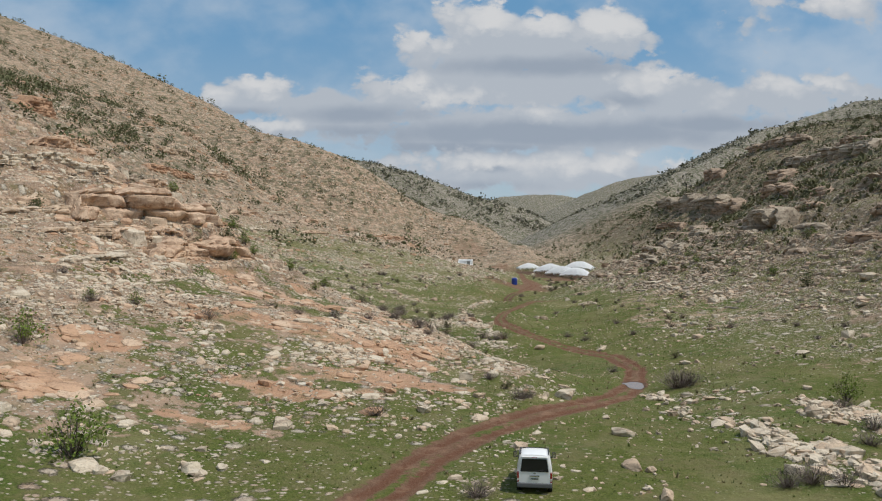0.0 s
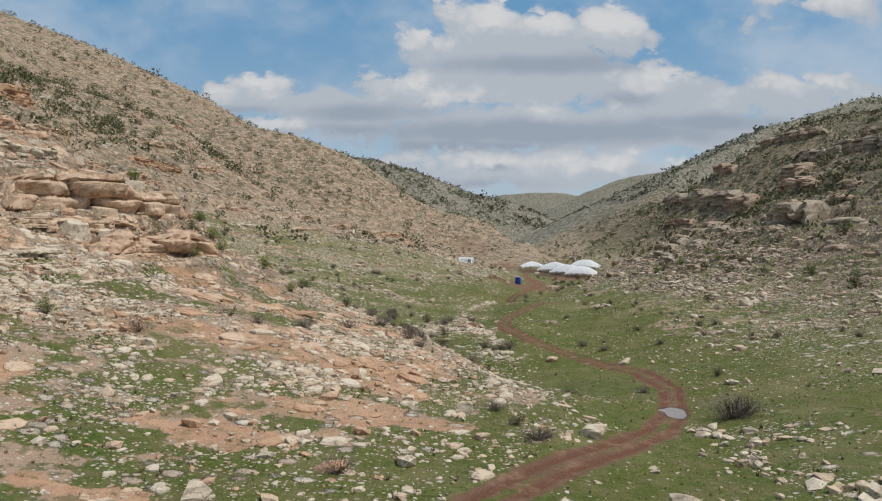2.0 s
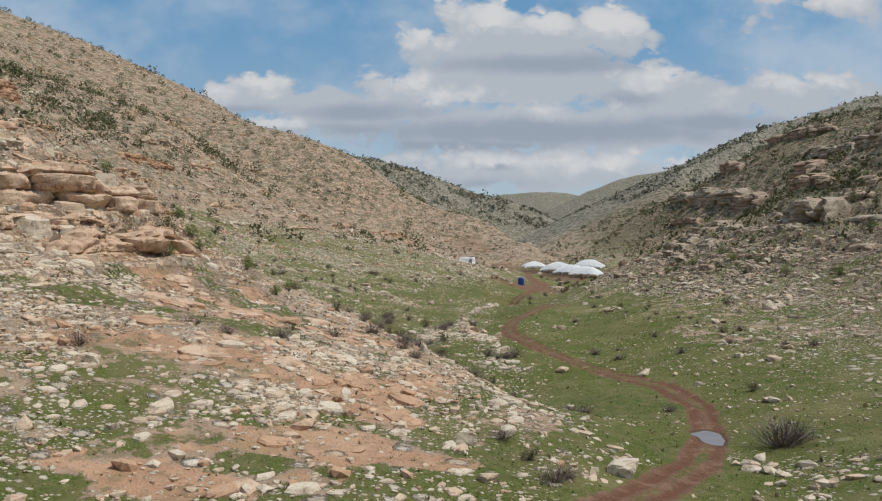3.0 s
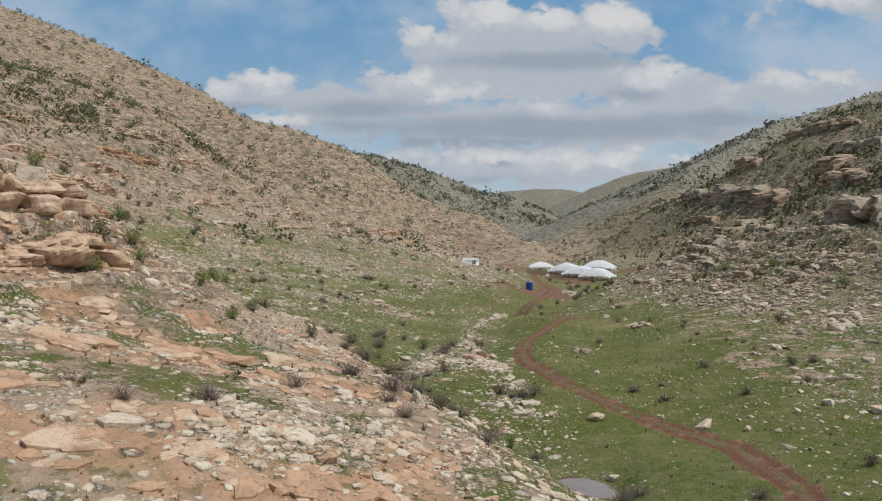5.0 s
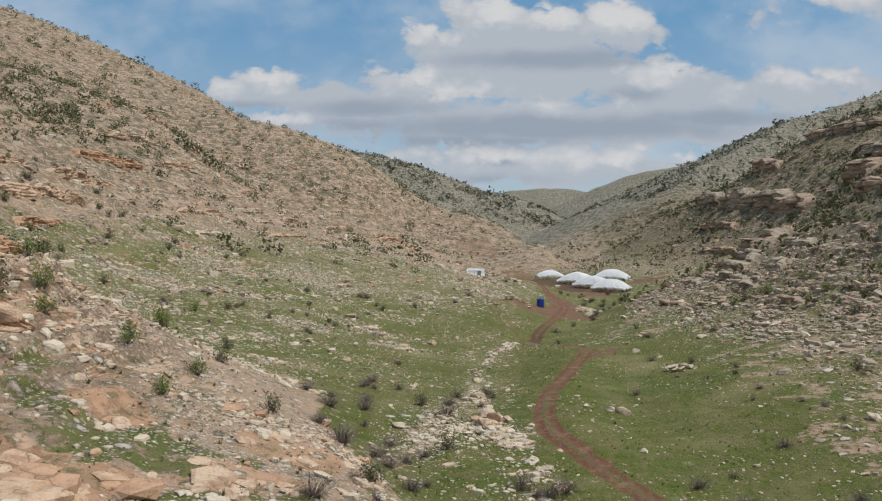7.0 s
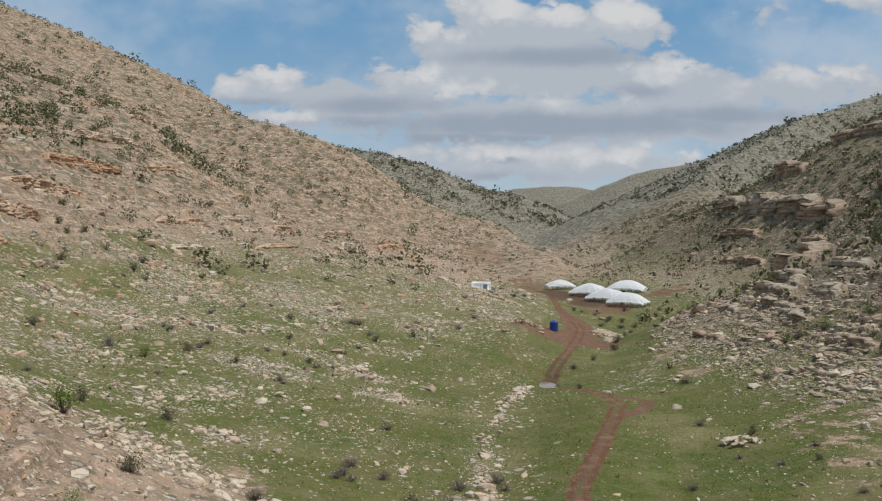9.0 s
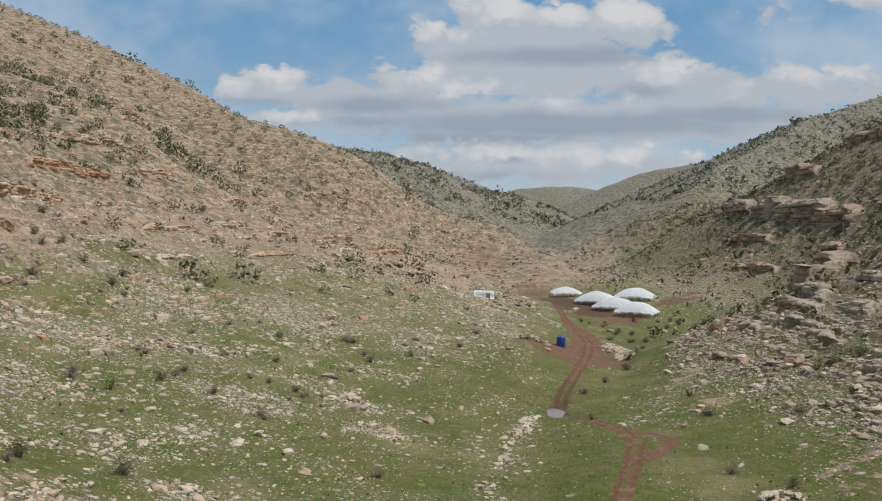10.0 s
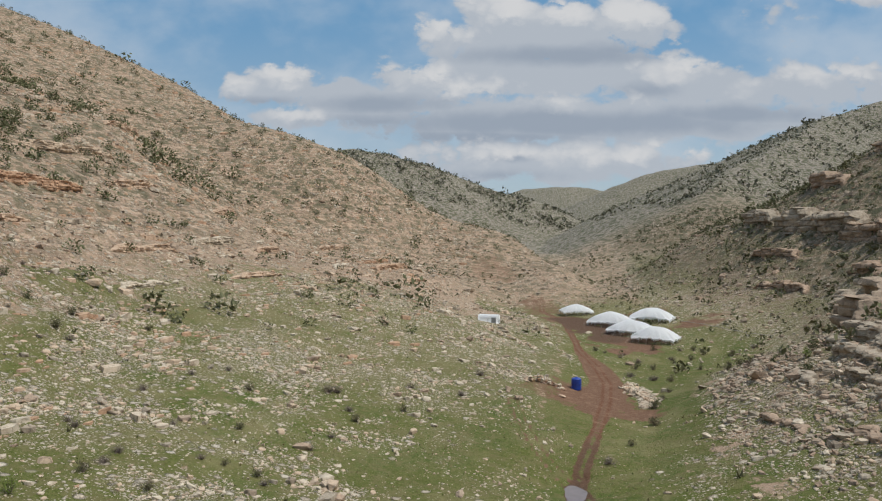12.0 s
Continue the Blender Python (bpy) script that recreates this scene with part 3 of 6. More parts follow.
def masks(x, y, z):
    """What lies where: grass, red soil, track, stone, wet, and how rocky the form is."""
    s = offset(x, y)
    h = z - np.interp(y, STATIONS, MIDDLE)
    n1, n2 = rough(x, y, 30, 3, 4), rough(x, y, 9, 11, 4)
    left, right = ease(-s, 0.1, 0.5), ease(s, 0.1, 0.5)
    near = 1 - ease(y, 95, 140)
    far = ease(y, 300, 420)
    # grass of the floor
    floor = 1 - ease(h + 0.8 * n2, 0.9, 3.2)
    grass = floor * (0.9 - 0.55 * ease(y, 385, 450) + 0.2 * n1)
    terrace = left * ease(y, 118, 150) * (1 - ease(y, 300, 390)) * (1 - ease(h + 4 * n1, 12, 34))
    grass = np.maximum(grass, terrace * (0.93 + 0.45 * n1 + 0.45 * n2))
    spur = left * near * (1 - ease(h, 9, 20))
    n3 = rough(x, y, 4.5, 31, 4)
    n4 = rough(x, y, 2.2, 33, 3)
    ragged = 0.75 * n3 + 0.3 * n2 + 0.7 * n4
    lush, slab, rubble = patches(MEADOWS, x, y, ragged), patches(SLABS, x, y, ragged), patches(RUBBLE, x, y, ragged)
    grass = np.maximum(grass, spur * (0.50 + 0.75 * n3 + 0.3 * n2))
    grass = np.maximum(grass, right * (0.68 + 0.35 * n1 + 0.30 * n2) * (1 - 0.42 * ease(h, 5, 16)))
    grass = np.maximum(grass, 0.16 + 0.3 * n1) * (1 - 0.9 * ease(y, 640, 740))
    meadow = ease(52 - y + 0.45 * np.minimum(x - 2, 0) + 0.25 * np.maximum(x - 2, 0) + 7 * rough(x, y, 7, 47, 3), 0, 4)
    grass = np.maximum(grass, meadow * (0.95 - 0.35 * ease(h, 1.2, 4)) + 0.15 * n2)
    # red soil
    soil = 0.20 + 0.30 * n1
    soil = np.maximum(soil, 0.34 * spur + 0.4 * n3 * spur)
    soil = soil + 0.16 * left * ease(h, 6, 16) + 0.05 * far * left - 0.25 * right - 0.2 * terrace
    # stone
    stone = 0.012 + 0.33 * ease(h, 1.2, 4) + 0.12 * n2 * ease(h, 0.6, 2)
    stone = stone + 0.24 * spur + 0.11 * terrace + 0.22 * right * ease(h, 1.5, 5)
    stone = stone * (1 - 0.25 * far)
    stone = stone + 0.22 * ease(y, 240, 340) * (1 - ease(h, 3, 8))
    stone = stone * np.clip(0.85 + 1.3 * n3 * (spur + terrace), 0.2, 1.9)
    on = np.clip(spur + terrace, 0, 1)
    stone, grass, soil = np.maximum(stone, on * rubble * 1.0), grass * (1 - (0.55 - 0.25 * terrace) * on * rubble), soil * (1 - 0.6 * on * rubble)
    soil, grass, stone = np.maximum(soil, slab), grass * (1 - 0.9 * slab), stone * (1 - 0.75 * slab)
    stone, grass, soil = stone * (1 - 0.6 * lush), np.maximum(grass, (0.66 + 0.25 * n4 + 0.16 * ease(y, 120, 150)) * lush), soil * (1 - lush)
    for line, half in BANDS:
        d, _ = along(line, x, y)
        k = np.exp(-(d / half) ** 2)
        stone, grass = stone + 0.45 * k * np.clip(0.5 + 1.6 * n3, 0, 1), grass * (1 - 0.2 * k)
    soil = soil + 0.1 * spur
    dry = np.clip(0.45 * terrace * (1 - 0.8 * lush) + 0.10 * spur + 0.55 * right * ease(h, 2, 6) + 0.6 * far + 0.5 * ease(y, 215, 270) * ease(h, 1.5, 5) + 0.15 * ease(y, 215, 270) + 0.35 * n1, 0, 1)
    # track
    d, w = along(ROAD, x, y)
    wide = 1.35 - 0.40 * ease(y, 60, 90) + 0.30 * rough(x, y, 14, 23, 2) + 0.5 * ease(y, 225, 250) * (1 - ease(y, 270, 310)) * 5.2
    road = 1 - ease(d, wide - 0.35, wide + 0.55)
    strip = np.exp(-(d / 0.42) ** 2) * (0.62 + 0.5 * n2) * (1 - ease(y, 215, 240))
    road = road * (1 - np.clip(strip, 0, 0.85)) * (1 - 0.75 * ease(y, 385, 430))
    dl, _ = along(LOOP, x, y)
    road = np.maximum(road, 0.8 * (1 - ease(np.abs(dl - 0.5), 0.25, 0.75)))
    dt, _ = along(TYRES, x, y)
    road = np.maximum(road, 0.62 * (1 - ease(np.abs(dt - 0.75), 0.12, 0.4)))
    for cx, cy, rx, ry, k in ((28.5, 246, 7, 14, 1.0), (22, 243, 7, 7, 0.5), (41, 352, 11, 30, 0.95), (52, 338, 10, 16, 0.85), (50, 338, 13, 27, 1.0), (78, 350, 8, 7, 0.8), (36, 410, 9, 26, 0.5), (68, 372, 10, 10, 0.6), (20, 500, 12, 30, 0.4)):
        r = np.hypot((x - cx) / rx, (y - cy) / ry) + 0.95 * n2 + 0.5 * n3
        road = np.maximum(road, k * (1 - ease(r, 0.65, 1.25)))
    wet, _ = waterline(x, y)
    wet = ease(wet, 0.1, 0.7)
    wet = np.maximum(wet, 0.75 * (1 - ease(np.hypot((x - 45) / 15, (y - 350) / 38) + 0.3 * n2, 0.6, 1.1)))
    wet = np.maximum(wet, 0.6 * (1 - ease(d, 0.8, 2.2)) * ease(y, 186, 198) * (1 - ease(y, 212, 232)))
    road = np.maximum(road, ease(wet, 0.7, 0.95) * (y < 250))
    rut = np.exp(-((d - 0.75) / 0.38) ** 2)
    soil = soil * (1 - 0.5 * ease(y, 150, 260))
    bush = np.clip(np.maximum(0.95 * ease(y, 700, 820) + 0.5 * ease(y, 390, 470) * (1 - ease(y, 700, 820)), (0.75 * right * ease(h, 6, 25) + 0.6 * left * ease(h, 18, 45)) * ease(y, 150, 260)), 0, 1)
    # darker earth: the right slope's painted shade and the far ridges' dark tone
    shade_brown = np.clip(np.maximum(right * ease(h, 2.5, 9) * (0.85 + 0.3 * n1), ease(y, 740, 860) * np.where(y > 2000, 1.0, 0.45 + 0.5 * ease(x - 0.16 * y, -20, 60))), 0, 1)
    craggy = np.clip(left * (0.25 + ease(h, 5, 12)) * (1 - 0.9 * terrace) + right * ease(h, 3, 9) * 0.95, 0, 1) * (1 - 0.9 * meadow)
    craggy = craggy * np.clip(0.75 + 0.6 * n1, 0, 1) * (1 - road)
    return np.clip(grass, 0, 1), np.clip(soil, 0, 1), np.clip(road, 0, 1), np.clip(stone, 0, 0.95), wet, rut, shade_brown, dry, bush, craggy, d, h


def land(x, y, full=False):
    """The finished ground: broad form, beds of rock, lumps, the worn track and the puddles' beds."""
    z = swell(x, y)
    m = masks(x, y, z)
    grass, soil, road, stone, wet, worn, shade_brown, dry, bush, craggy, d, h = m
    far = ease(y, 240, 420)
    out = z + craggy * 0.8 * (1 - far) * strata(z, x, y, 1.5, 41)
    out = out + craggy * ease(z, 8, 16) * (0.55 - 0.55 * far) * strata(z, x, y, 5.5, 57, 0.7)
    calm = 1 - 0.85 * road
    out = out + calm * (0.35 * rough(x, y, 11, 5, 4) * (0.3 + ease(h, 1, 5)) + 0.12 * rough(x, y, 2.2, 7, 3) * (0.35 + stone))
    out = out + ease(np.abs(offset(x, y)), 1.5, 4) * 2.2 * rough(x, y, 42, 13, 4)
    out = out + ease(y, 700, 1000) * 9 * rough(x, y, 120, 19, 4)
    rut = np.exp(-((d - 0.75) / 0.38) ** 2) * (1 - ease(y, 225, 245))
    out = out - road * 0.06 - 0.07 * rut
    inside, level = waterline(x, y)
    out = out + ease(inside, 0.0, 0.6) * (level - out) * (inside > 0) - 0.10 * ease(inside, 0.55, 0.9)
    out = out - 5.0 * np.exp(-(((x - 86.5) / 4.0) ** 2 + ((y - 189.0) / 3.6) ** 2) ** 2)
    return (out, m) if full else out


def spread(lo, hi, step, start, growth, end0, end1):
    """Grid lines: even between lo and hi, then ever wider out to the ends."""
    mid = list(np.arange(lo, hi, step))
    up, down, s = [hi], [lo], step
    while up[-1] < end1:
        s = max(step, (up[-1] - hi) * growth + step)
        up.append(up[-1] + s)
    while down[-1] > end0:
        s = max(step, (lo - down[-1]) * growth + step)
        down.append(down[-1] - s)
    return np.array(down[:0:-1] + mid + up)


def fast_mesh(name, verts, faces, mat, smooth=False):
    """A mesh from arrays of corners and of triangles or quads."""
    me = bpy.data.meshes.new(name)
    verts, faces = np.asarray(verts, np.float32), np.asarray(faces, np.int32)
    me.vertices.add(len(verts))
    me.vertices.foreach_set("co", verts.ravel())
    n = faces.shape[1]
    me.loops.add(faces.size)
    me.loops.foreach_set("vertex_index", faces.ravel())
    me.polygons.add(len(faces))
    me.polygons.foreach_set("loop_start", np.arange(0, faces.size, n, dtype=np.int32))
    me.polygons.foreach_set("use_smooth", np.full(len(faces), smooth, bool))
    me.update(calc_edges=True)
    if mat:
        me.materials.append(mat)
    return me


SURVEY = []


def survey(x, y):
    """Height and cover of the built ground at points of the plan: a column of heights and the columns of masks()."""
    x, y = np.atleast_1d(np.asarray(x, float)), np.atleast_1d(np.asarray(y, float))
    gx, gy, v = SURVEY
    i, j = np.clip(np.searchsorted(gx, x) - 1, 0, len(gx) - 2), np.clip(np.searchsorted(gy, y) - 1, 0, len(gy) - 2)
    fx, fy = ((x - gx[i]) / (gx[i + 1] - gx[i]))[:, None], ((y - gy[j]) / (gy[j + 1] - gy[j]))[:, None]
    out = (v[j, i] * (1 - fx) + v[j, i + 1] * fx) * (1 - fy) + (v[j + 1, i] * (1 - fx) + v[j + 1, i + 1] * fx) * fy
    return out.T


def lie(x, y):
    """Height of the ground at one point."""
    return float(survey(x, y)[0][0])


def build_ground():
    gx = spread(-58, 66, 0.50, 0, 0.033, -1500, 1800)
    gy = spread(32, 215, 0.54, 0, 0.015, -150, 3600)
    X, Y = np.meshgrid(gx, gy)
    x, y = X.ravel(), Y.ravel()
    z, m = land(x, y, True)
    w, h = len(gx), len(gy)
    SURVEY.extend((gx, gy, np.stack([z, *m], -1).reshape(h, w, -1)))
    i = (np.arange(h - 1)[:, None] * w + np.arange(w - 1)[None, :]).ravel()
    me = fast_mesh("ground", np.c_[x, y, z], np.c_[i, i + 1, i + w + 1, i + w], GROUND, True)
    for name, values in zip(("grass", "soil", "road", "stone", "wet", "rut", "shade_brown", "dry", "bush", "beds"), m):
        at = me.attributes.new(name, "FLOAT", "POINT")
        at.data.foreach_set("value", values.astype(np.float32))
    # weight of the painted haze grey, growing with distance; also fades the beds
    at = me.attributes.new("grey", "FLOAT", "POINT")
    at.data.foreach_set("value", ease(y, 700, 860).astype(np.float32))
    ob = new("ground", me)
    return tagged(ob, "rocky limestone valley floor and slopes with grass and red earth", "ground", kind="structure")


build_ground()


def water_material():
    m, k, shader = material("muddy_water", 0.06)
    n = k.noise(place(k), 0.8, 3.0)
    k.put(k.mix(n, (0.17, 0.13, 0.11), (0.24, 0.185, 0.16)), shader.inputs["Base Color"])
    bump(k, shader, k.noise(place(k), 5.0, 2.0), 0.004)
    return m


WATER = water_material()


def puddle(name, cx, cy, rx, ry, turn):
    bm = bmesh.new()
    level = swell(cx, cy)[0] - 0.12
    turns, reach = np.meshgrid(np.linspace(0, 2 * math.pi, 96, endpoint=False), np.arange(0.2, 1.5, 0.025), indexing="ij")
    u, v = np.cos(turns) * rx * reach, np.sin(turns) * ry * reach
    px, py = cx + u * math.cos(turn) - v * math.sin(turn), cy + u * math.sin(turn) + v * math.cos(turn)
    dry = waterline(px.ravel(), py.ravel())[0].reshape(px.shape) < 0.62
    out = np.where(dry.any(1), dry.argmax(1), px.shape[1] - 1)
    rim = [bm.verts.new((px[i, out[i]], py[i, out[i]], level)) for i in range(96)]
    bm.faces.new(rim)
    me = bpy.data.meshes.new(name)
    bm.to_mesh(me)
    bm.free()
    me.materials.append(WATER)
    return tagged(new(name, me), "still brown rain puddle reflecting the pale sky on the dirt track", "puddle", "puddles", "structure")


for row in PUDDLES:
    puddle(*row)

# ---- loose stone ----
def ico(level):
    bm = bmesh.new()
    bmesh.ops.create_icosphere(bm, subdivisions=level, radius=1.0)
    v = np.array([p.co[:] for p in bm.verts])
    f = np.array([[q.index for q in g.verts] for g in bm.faces])
    bm.free()
    return v, f


ICO1, ICO3 = ico(1), ico(3)


def stone_form(base, seed, boxy=0.6, lumps=0.22, cuts=5):
    """A weathered block: rounded box, split along a few planes."""
    r = np.random.default_rng(seed)
    v = base[0].copy()
    v = np.sign(v) * np.abs(v) ** boxy
    v += r.normal(0, lumps * 0.35, v.shape)
    for _ in range(cuts):
        n = r.normal(0, 1, 3)
        n /= np.linalg.norm(n)
        d = r.uniform(0.55, 0.9)
        over = np.maximum(v @ n - d, 0)
        v -= over[:, None] * n * r.uniform(0.7, 1.0)
    return v * np.array([1.0, r.uniform(0.6, 0.95), r.uniform(0.42, 0.75)])


SMALL_FORMS = [stone_form(ICO1, 100 + i, 0.8, 0.5, 3) for i in range(14)]


def strew(name, label, box, tries, size, spread_, mat, choose, seed, largest=1.6, smallest=0.07):
    """Many loose stones in one mesh: tried all over a box of the plan, kept where choose() says how likely stone is."""
    r = np.random.default_rng(seed)
    x, y = r.uniform(box[0], box[1], tries), r.uniform(box[2], box[3], tries)
    m = survey(x, y)[1:]
    clump = np.clip(0.42 + 1.8 * rough(x, y, 8, 55, 3) + 0.5 * rough(x, y, 2.5, seed, 2), 0.04, 1.5)
    keep = r.uniform(0, 1, tries) < choose(x, y, m) * clump * (1 - ease(m[2], 0.15, 0.4)) * (waterline(x, y)[0] < 0.1)
    x, y = x[keep], y[keep]
    n = len(x)
    s = np.clip(size * np.exp(r.normal(0, spread_, n)), smallest, largest)
    z = survey(x, y)[0]
    pick, a = r.integers(0, len(SMALL_FORMS), n), r.uniform(0, 2 * math.pi, n)
    forms = np.array(SMALL_FORMS)[pick] * s[:, None, None] * r.uniform(0.8, 1.25, (n, 1, 3))
    tilt = r.normal(0, 0.16, (n, 2))
    fx = forms[..., 0] * np.cos(a)[:, None] - forms[..., 1] * np.sin(a)[:, None]
    fy = forms[..., 0] * np.sin(a)[:, None] + forms[..., 1] * np.cos(a)[:, None]
    fz = forms[..., 2] + fx * tilt[:, :1] + fy * tilt[:, 1:]
    v = np.stack([fx + x[:, None], fy + y[:, None], fz + (z + 0.05 * s)[:, None]], -1).reshape(-1, 3)
    f = (ICO1[1][None] + (np.arange(n) * len(ICO1[0]))[:, None, None]).reshape(-1, 3)
    ob = new(name, fast_mesh(name, v, f, mat))
    return tagged(ob, label, "stones", kind="stuff")


def likely(x, y, m):
    return np.clip(m[3] * 1.15, 0, 1) * (1 - 0.72 * ease(m[0], 0.38, 0.7))


strew("loose_stones", "pale limestone rubble strewn over the grassy spur", (-62, 14, 36, 140), 50000, 0.16, 0.5, LIME, likely, 1, 0.75)
strew("loose_stones", "cream limestone rubble scattered over the grazed terrace", (-80, 16, 135, 330), 64000, 0.19, 0.5, LIME, lambda x, y, m: np.clip(m[3] * 0.8, 0, 1) * (1 - 0.35 * ease(m[0], 0.5, 0.8)), 2, 1.3)
strew("loose_stones", "grey limestone rubble at the foot of the shaded slope", (14, 80, 38, 230), 50000, 0.23, 0.6, LIME, likely, 3, 1.1)
strew("loose_stones", "weathered grey blocks littering the upper slopes", (-210, 200, 180, 560), 30000, 0.55, 0.5, DARKROCK, likely, 4, 2.4, 0.35)
strew("valley_stones", "pale stones scattered over the upper valley floor by the camp", (-20, 100, 225, 520), 16000, 0.27, 0.5, LIME, lambda x, y, m: 0.12 + 0.5 * m[3], 10, 1.2)
strew("field_stones", "small white stones dotted over the green meadow", (-25, 60, 36, 230), 60000, 0.08, 0.5, LIME, lambda x, y, m: 0.12 + 0.25 * m[0], 5, 0.35, 0.05)
strew("rusty_stones", "rusty orange limestone lumps on the bare red toe", (-40, 8, 48, 135), 15000, 0.22, 0.5, RUST, lambda x, y, m: m[3] * np.clip(m[1] * 1.3 - 0.3, 0, 1), 6, 1.3)
strew("wall_stones", "tumbled stones thickly heaped along old field lines", (-8, 60, 36, 325), 100000, 0.18, 0.5, LIME, lambda x, y, m: np.clip(sum(np.exp(-(along(l, x, y)[0] / (0.55 * h)) ** 2) for l, h in BANDS), 0, 1) * np.clip(0.35 + 1.6 * rough(x, y, 5, 66, 3), 0, 0.9), 8, 0.75)

for _line, _half, _size, _seed in (([(20.4, 71.5), (20.8, 57), (22, 46), (23, 34)], 1.5, 0.27, 21), ([(24, 67), (28, 56), (31, 45), (33, 38)], 2.4, 0.22, 22), ([(13.6, 196), (8.4, 178), (5.4, 163), (3.9, 151), (4.5, 141)], 0.75, 0.24, 23),
                                    ([(36.5, 268), (38.5, 255), (36.5, 243), (31, 235)], 1.6, 0.26, 24), ([(6, 136), (5, 128), (8, 118), (9, 108)], 1.2, 0.24, 25)):
    _x, _y = zip(*_line)
    strew("bank_stones", "big pale stones heaped along a broken bank", (min(_x) - 4, max(_x) + 4, min(_y), max(_y)), 9000, _size, 0.55, LIME, lambda x, y, m: 0.65 * np.exp(-(along(_line, x, y)[0] / _half) ** 2), _seed, 0.75)
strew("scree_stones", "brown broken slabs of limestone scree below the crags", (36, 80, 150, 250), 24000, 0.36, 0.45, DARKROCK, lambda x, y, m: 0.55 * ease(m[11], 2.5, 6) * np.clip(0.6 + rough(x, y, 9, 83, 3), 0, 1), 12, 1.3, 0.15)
strew("hill_stones", "tan limestone blocks and bedding edges on the dry hillside", (-330, 60, 190, 690), 36000, 0.5, 0.5, LIME, lambda x, y, m: 0.5 * (m[3] > 0.1) * (offset(x, y) < -0.3) * np.clip(0.5 + rough(x, y, 22, 77, 3), 0, 1), 9, 2.2, 0.3)

def plates(count, seed, sides=7, levels=((-1.6, 1.0), (0.45, 1.02), (1.0, 0.80))):
    """Irregular plates with chipped rims: corners of rings from the foot to the top, all wired alike."""
    r = np.random.default_rng(seed)
    a = (np.arange(sides) + r.uniform(-0.3, 0.3, (count, sides))) * 2 * math.pi / sides
    k = r.uniform(0.78, 1.18, (count, sides))
    rings = []
    for level, shrink in levels:
        w = k * shrink * r.uniform(0.93, 1.07, (count, sides))
        rings.append(np.stack([w * np.cos(a), w * np.sin(a), level + r.uniform(-0.16, 0.16, (count, sides)) * (level > 0)], -1))
    f = []
    for g in range(len(levels) - 1):
        for i in range(sides):
            p, q = g * sides + i, g * sides + (i + 1) % sides
            f += [(p, q, q + sides), (p, q + sides, p + sides)]
    last = sides * (len(levels) - 1)
    f += [(last, last + i, last + i + 1) for i in range(1, sides - 1)]
    return np.concatenate(rings, 1), np.array(f)


NEAR_PLATES, FAR_PLATES = plates(40, 9), plates(40, 10, 6, ((-1.6, 1.0), (1.0, 0.88)))


def bed_slabs(name, label, box, tries, size, spread_, mat, choose, seed, largest=2.5, aspect=(0.45, 0.85), thick=(0.10, 0.22), lean=0.6, stray=0.4):
    """Flat slabs of bedded rock set along the contours, their outer rims standing out of the slope; all in one mesh."""
    r = np.random.default_rng(seed)
    x, y = r.uniform(box[0], box[1], tries), r.uniform(box[2], box[3], tries)
    m = survey(x, y)[1:]
    keep = r.uniform(0, 1, tries) < choose(x, y, m) * np.clip(0.45 + 1.7 * rough(x, y, 8 + 3 * size, 55, 3), 0.05, 1.4) * (1 - ease(m[2], 0.15, 0.4)) * (m[4] < 0.1)
    x, y = x[keep], y[keep]
    n = len(x)
    z, e = survey(x, y)[0], 0.8 + size
    sx, sy = (survey(x + e, y)[0] - survey(x - e, y)[0]) / (2 * e), (survey(x, y + e)[0] - survey(x, y - e)[0]) / (2 * e)
    s = np.clip(size * np.exp(r.normal(0, spread_, n)), 0.3 * size, largest)
    half = np.stack([0.5 * s, 0.5 * s * r.uniform(*aspect, n), np.maximum(s * r.uniform(*thick, n), 0.05)], 1)
    form = FAR_PLATES if size > 0.8 and lean < 0.5 else NEAR_PLATES
    p = form[0][r.integers(0, len(form[0]), n)] * half[:, None]
    a = (np.arctan2(sx, -sy) + r.normal(0, stray, n))[:, None]
    dx, dy = p[..., 0] * np.cos(a) - p[..., 1] * np.sin(a), p[..., 0] * np.sin(a) + p[..., 1] * np.cos(a)
    tip = r.normal(0, 0.07, (2, n, 1))
    dz = p[..., 2] + dx * (lean * sx[:, None] + tip[0]) + dy * (lean * sy[:, None] + tip[1])
    v = np.stack([x[:, None] + dx, y[:, None] + dy, z[:, None] + dz - 0.1 * half[:, 2:]], -1).reshape(-1, 3)
    f = (form[1][None] + (np.arange(n) * form[0].shape[1])[:, None, None]).reshape(-1, 3)
    return tagged(new(name, fast_mesh(name, v, f, mat)), label, "stones", kind="stuff")


def hilly(side, lo, hi):
    """Chance of bedrock showing on one flank of the valley, by height above its floor."""
    return lambda x, y, m: (np.sign(offset(x, y)) == side) * (np.abs(offset(x, y)) > 0.3) * ease(m[11], lo, hi) * np.clip(0.55 + 0.9 * rough(x, 3 * y, 40, 88, 3), 0.1, 1)


bed_slabs("pavement_slabs", "pale weathered limestone slabs bedded in the grassy spur", (-62, 14, 36, 140), 60000, 0.50, 0.5, LIME, lambda x, y, m: 0.42 * np.clip(m[3] * 1.3, 0, 1) * (1 - 0.45 * ease(m[0], 0.4, 0.8)), 201, 2.4, lean=0.8)
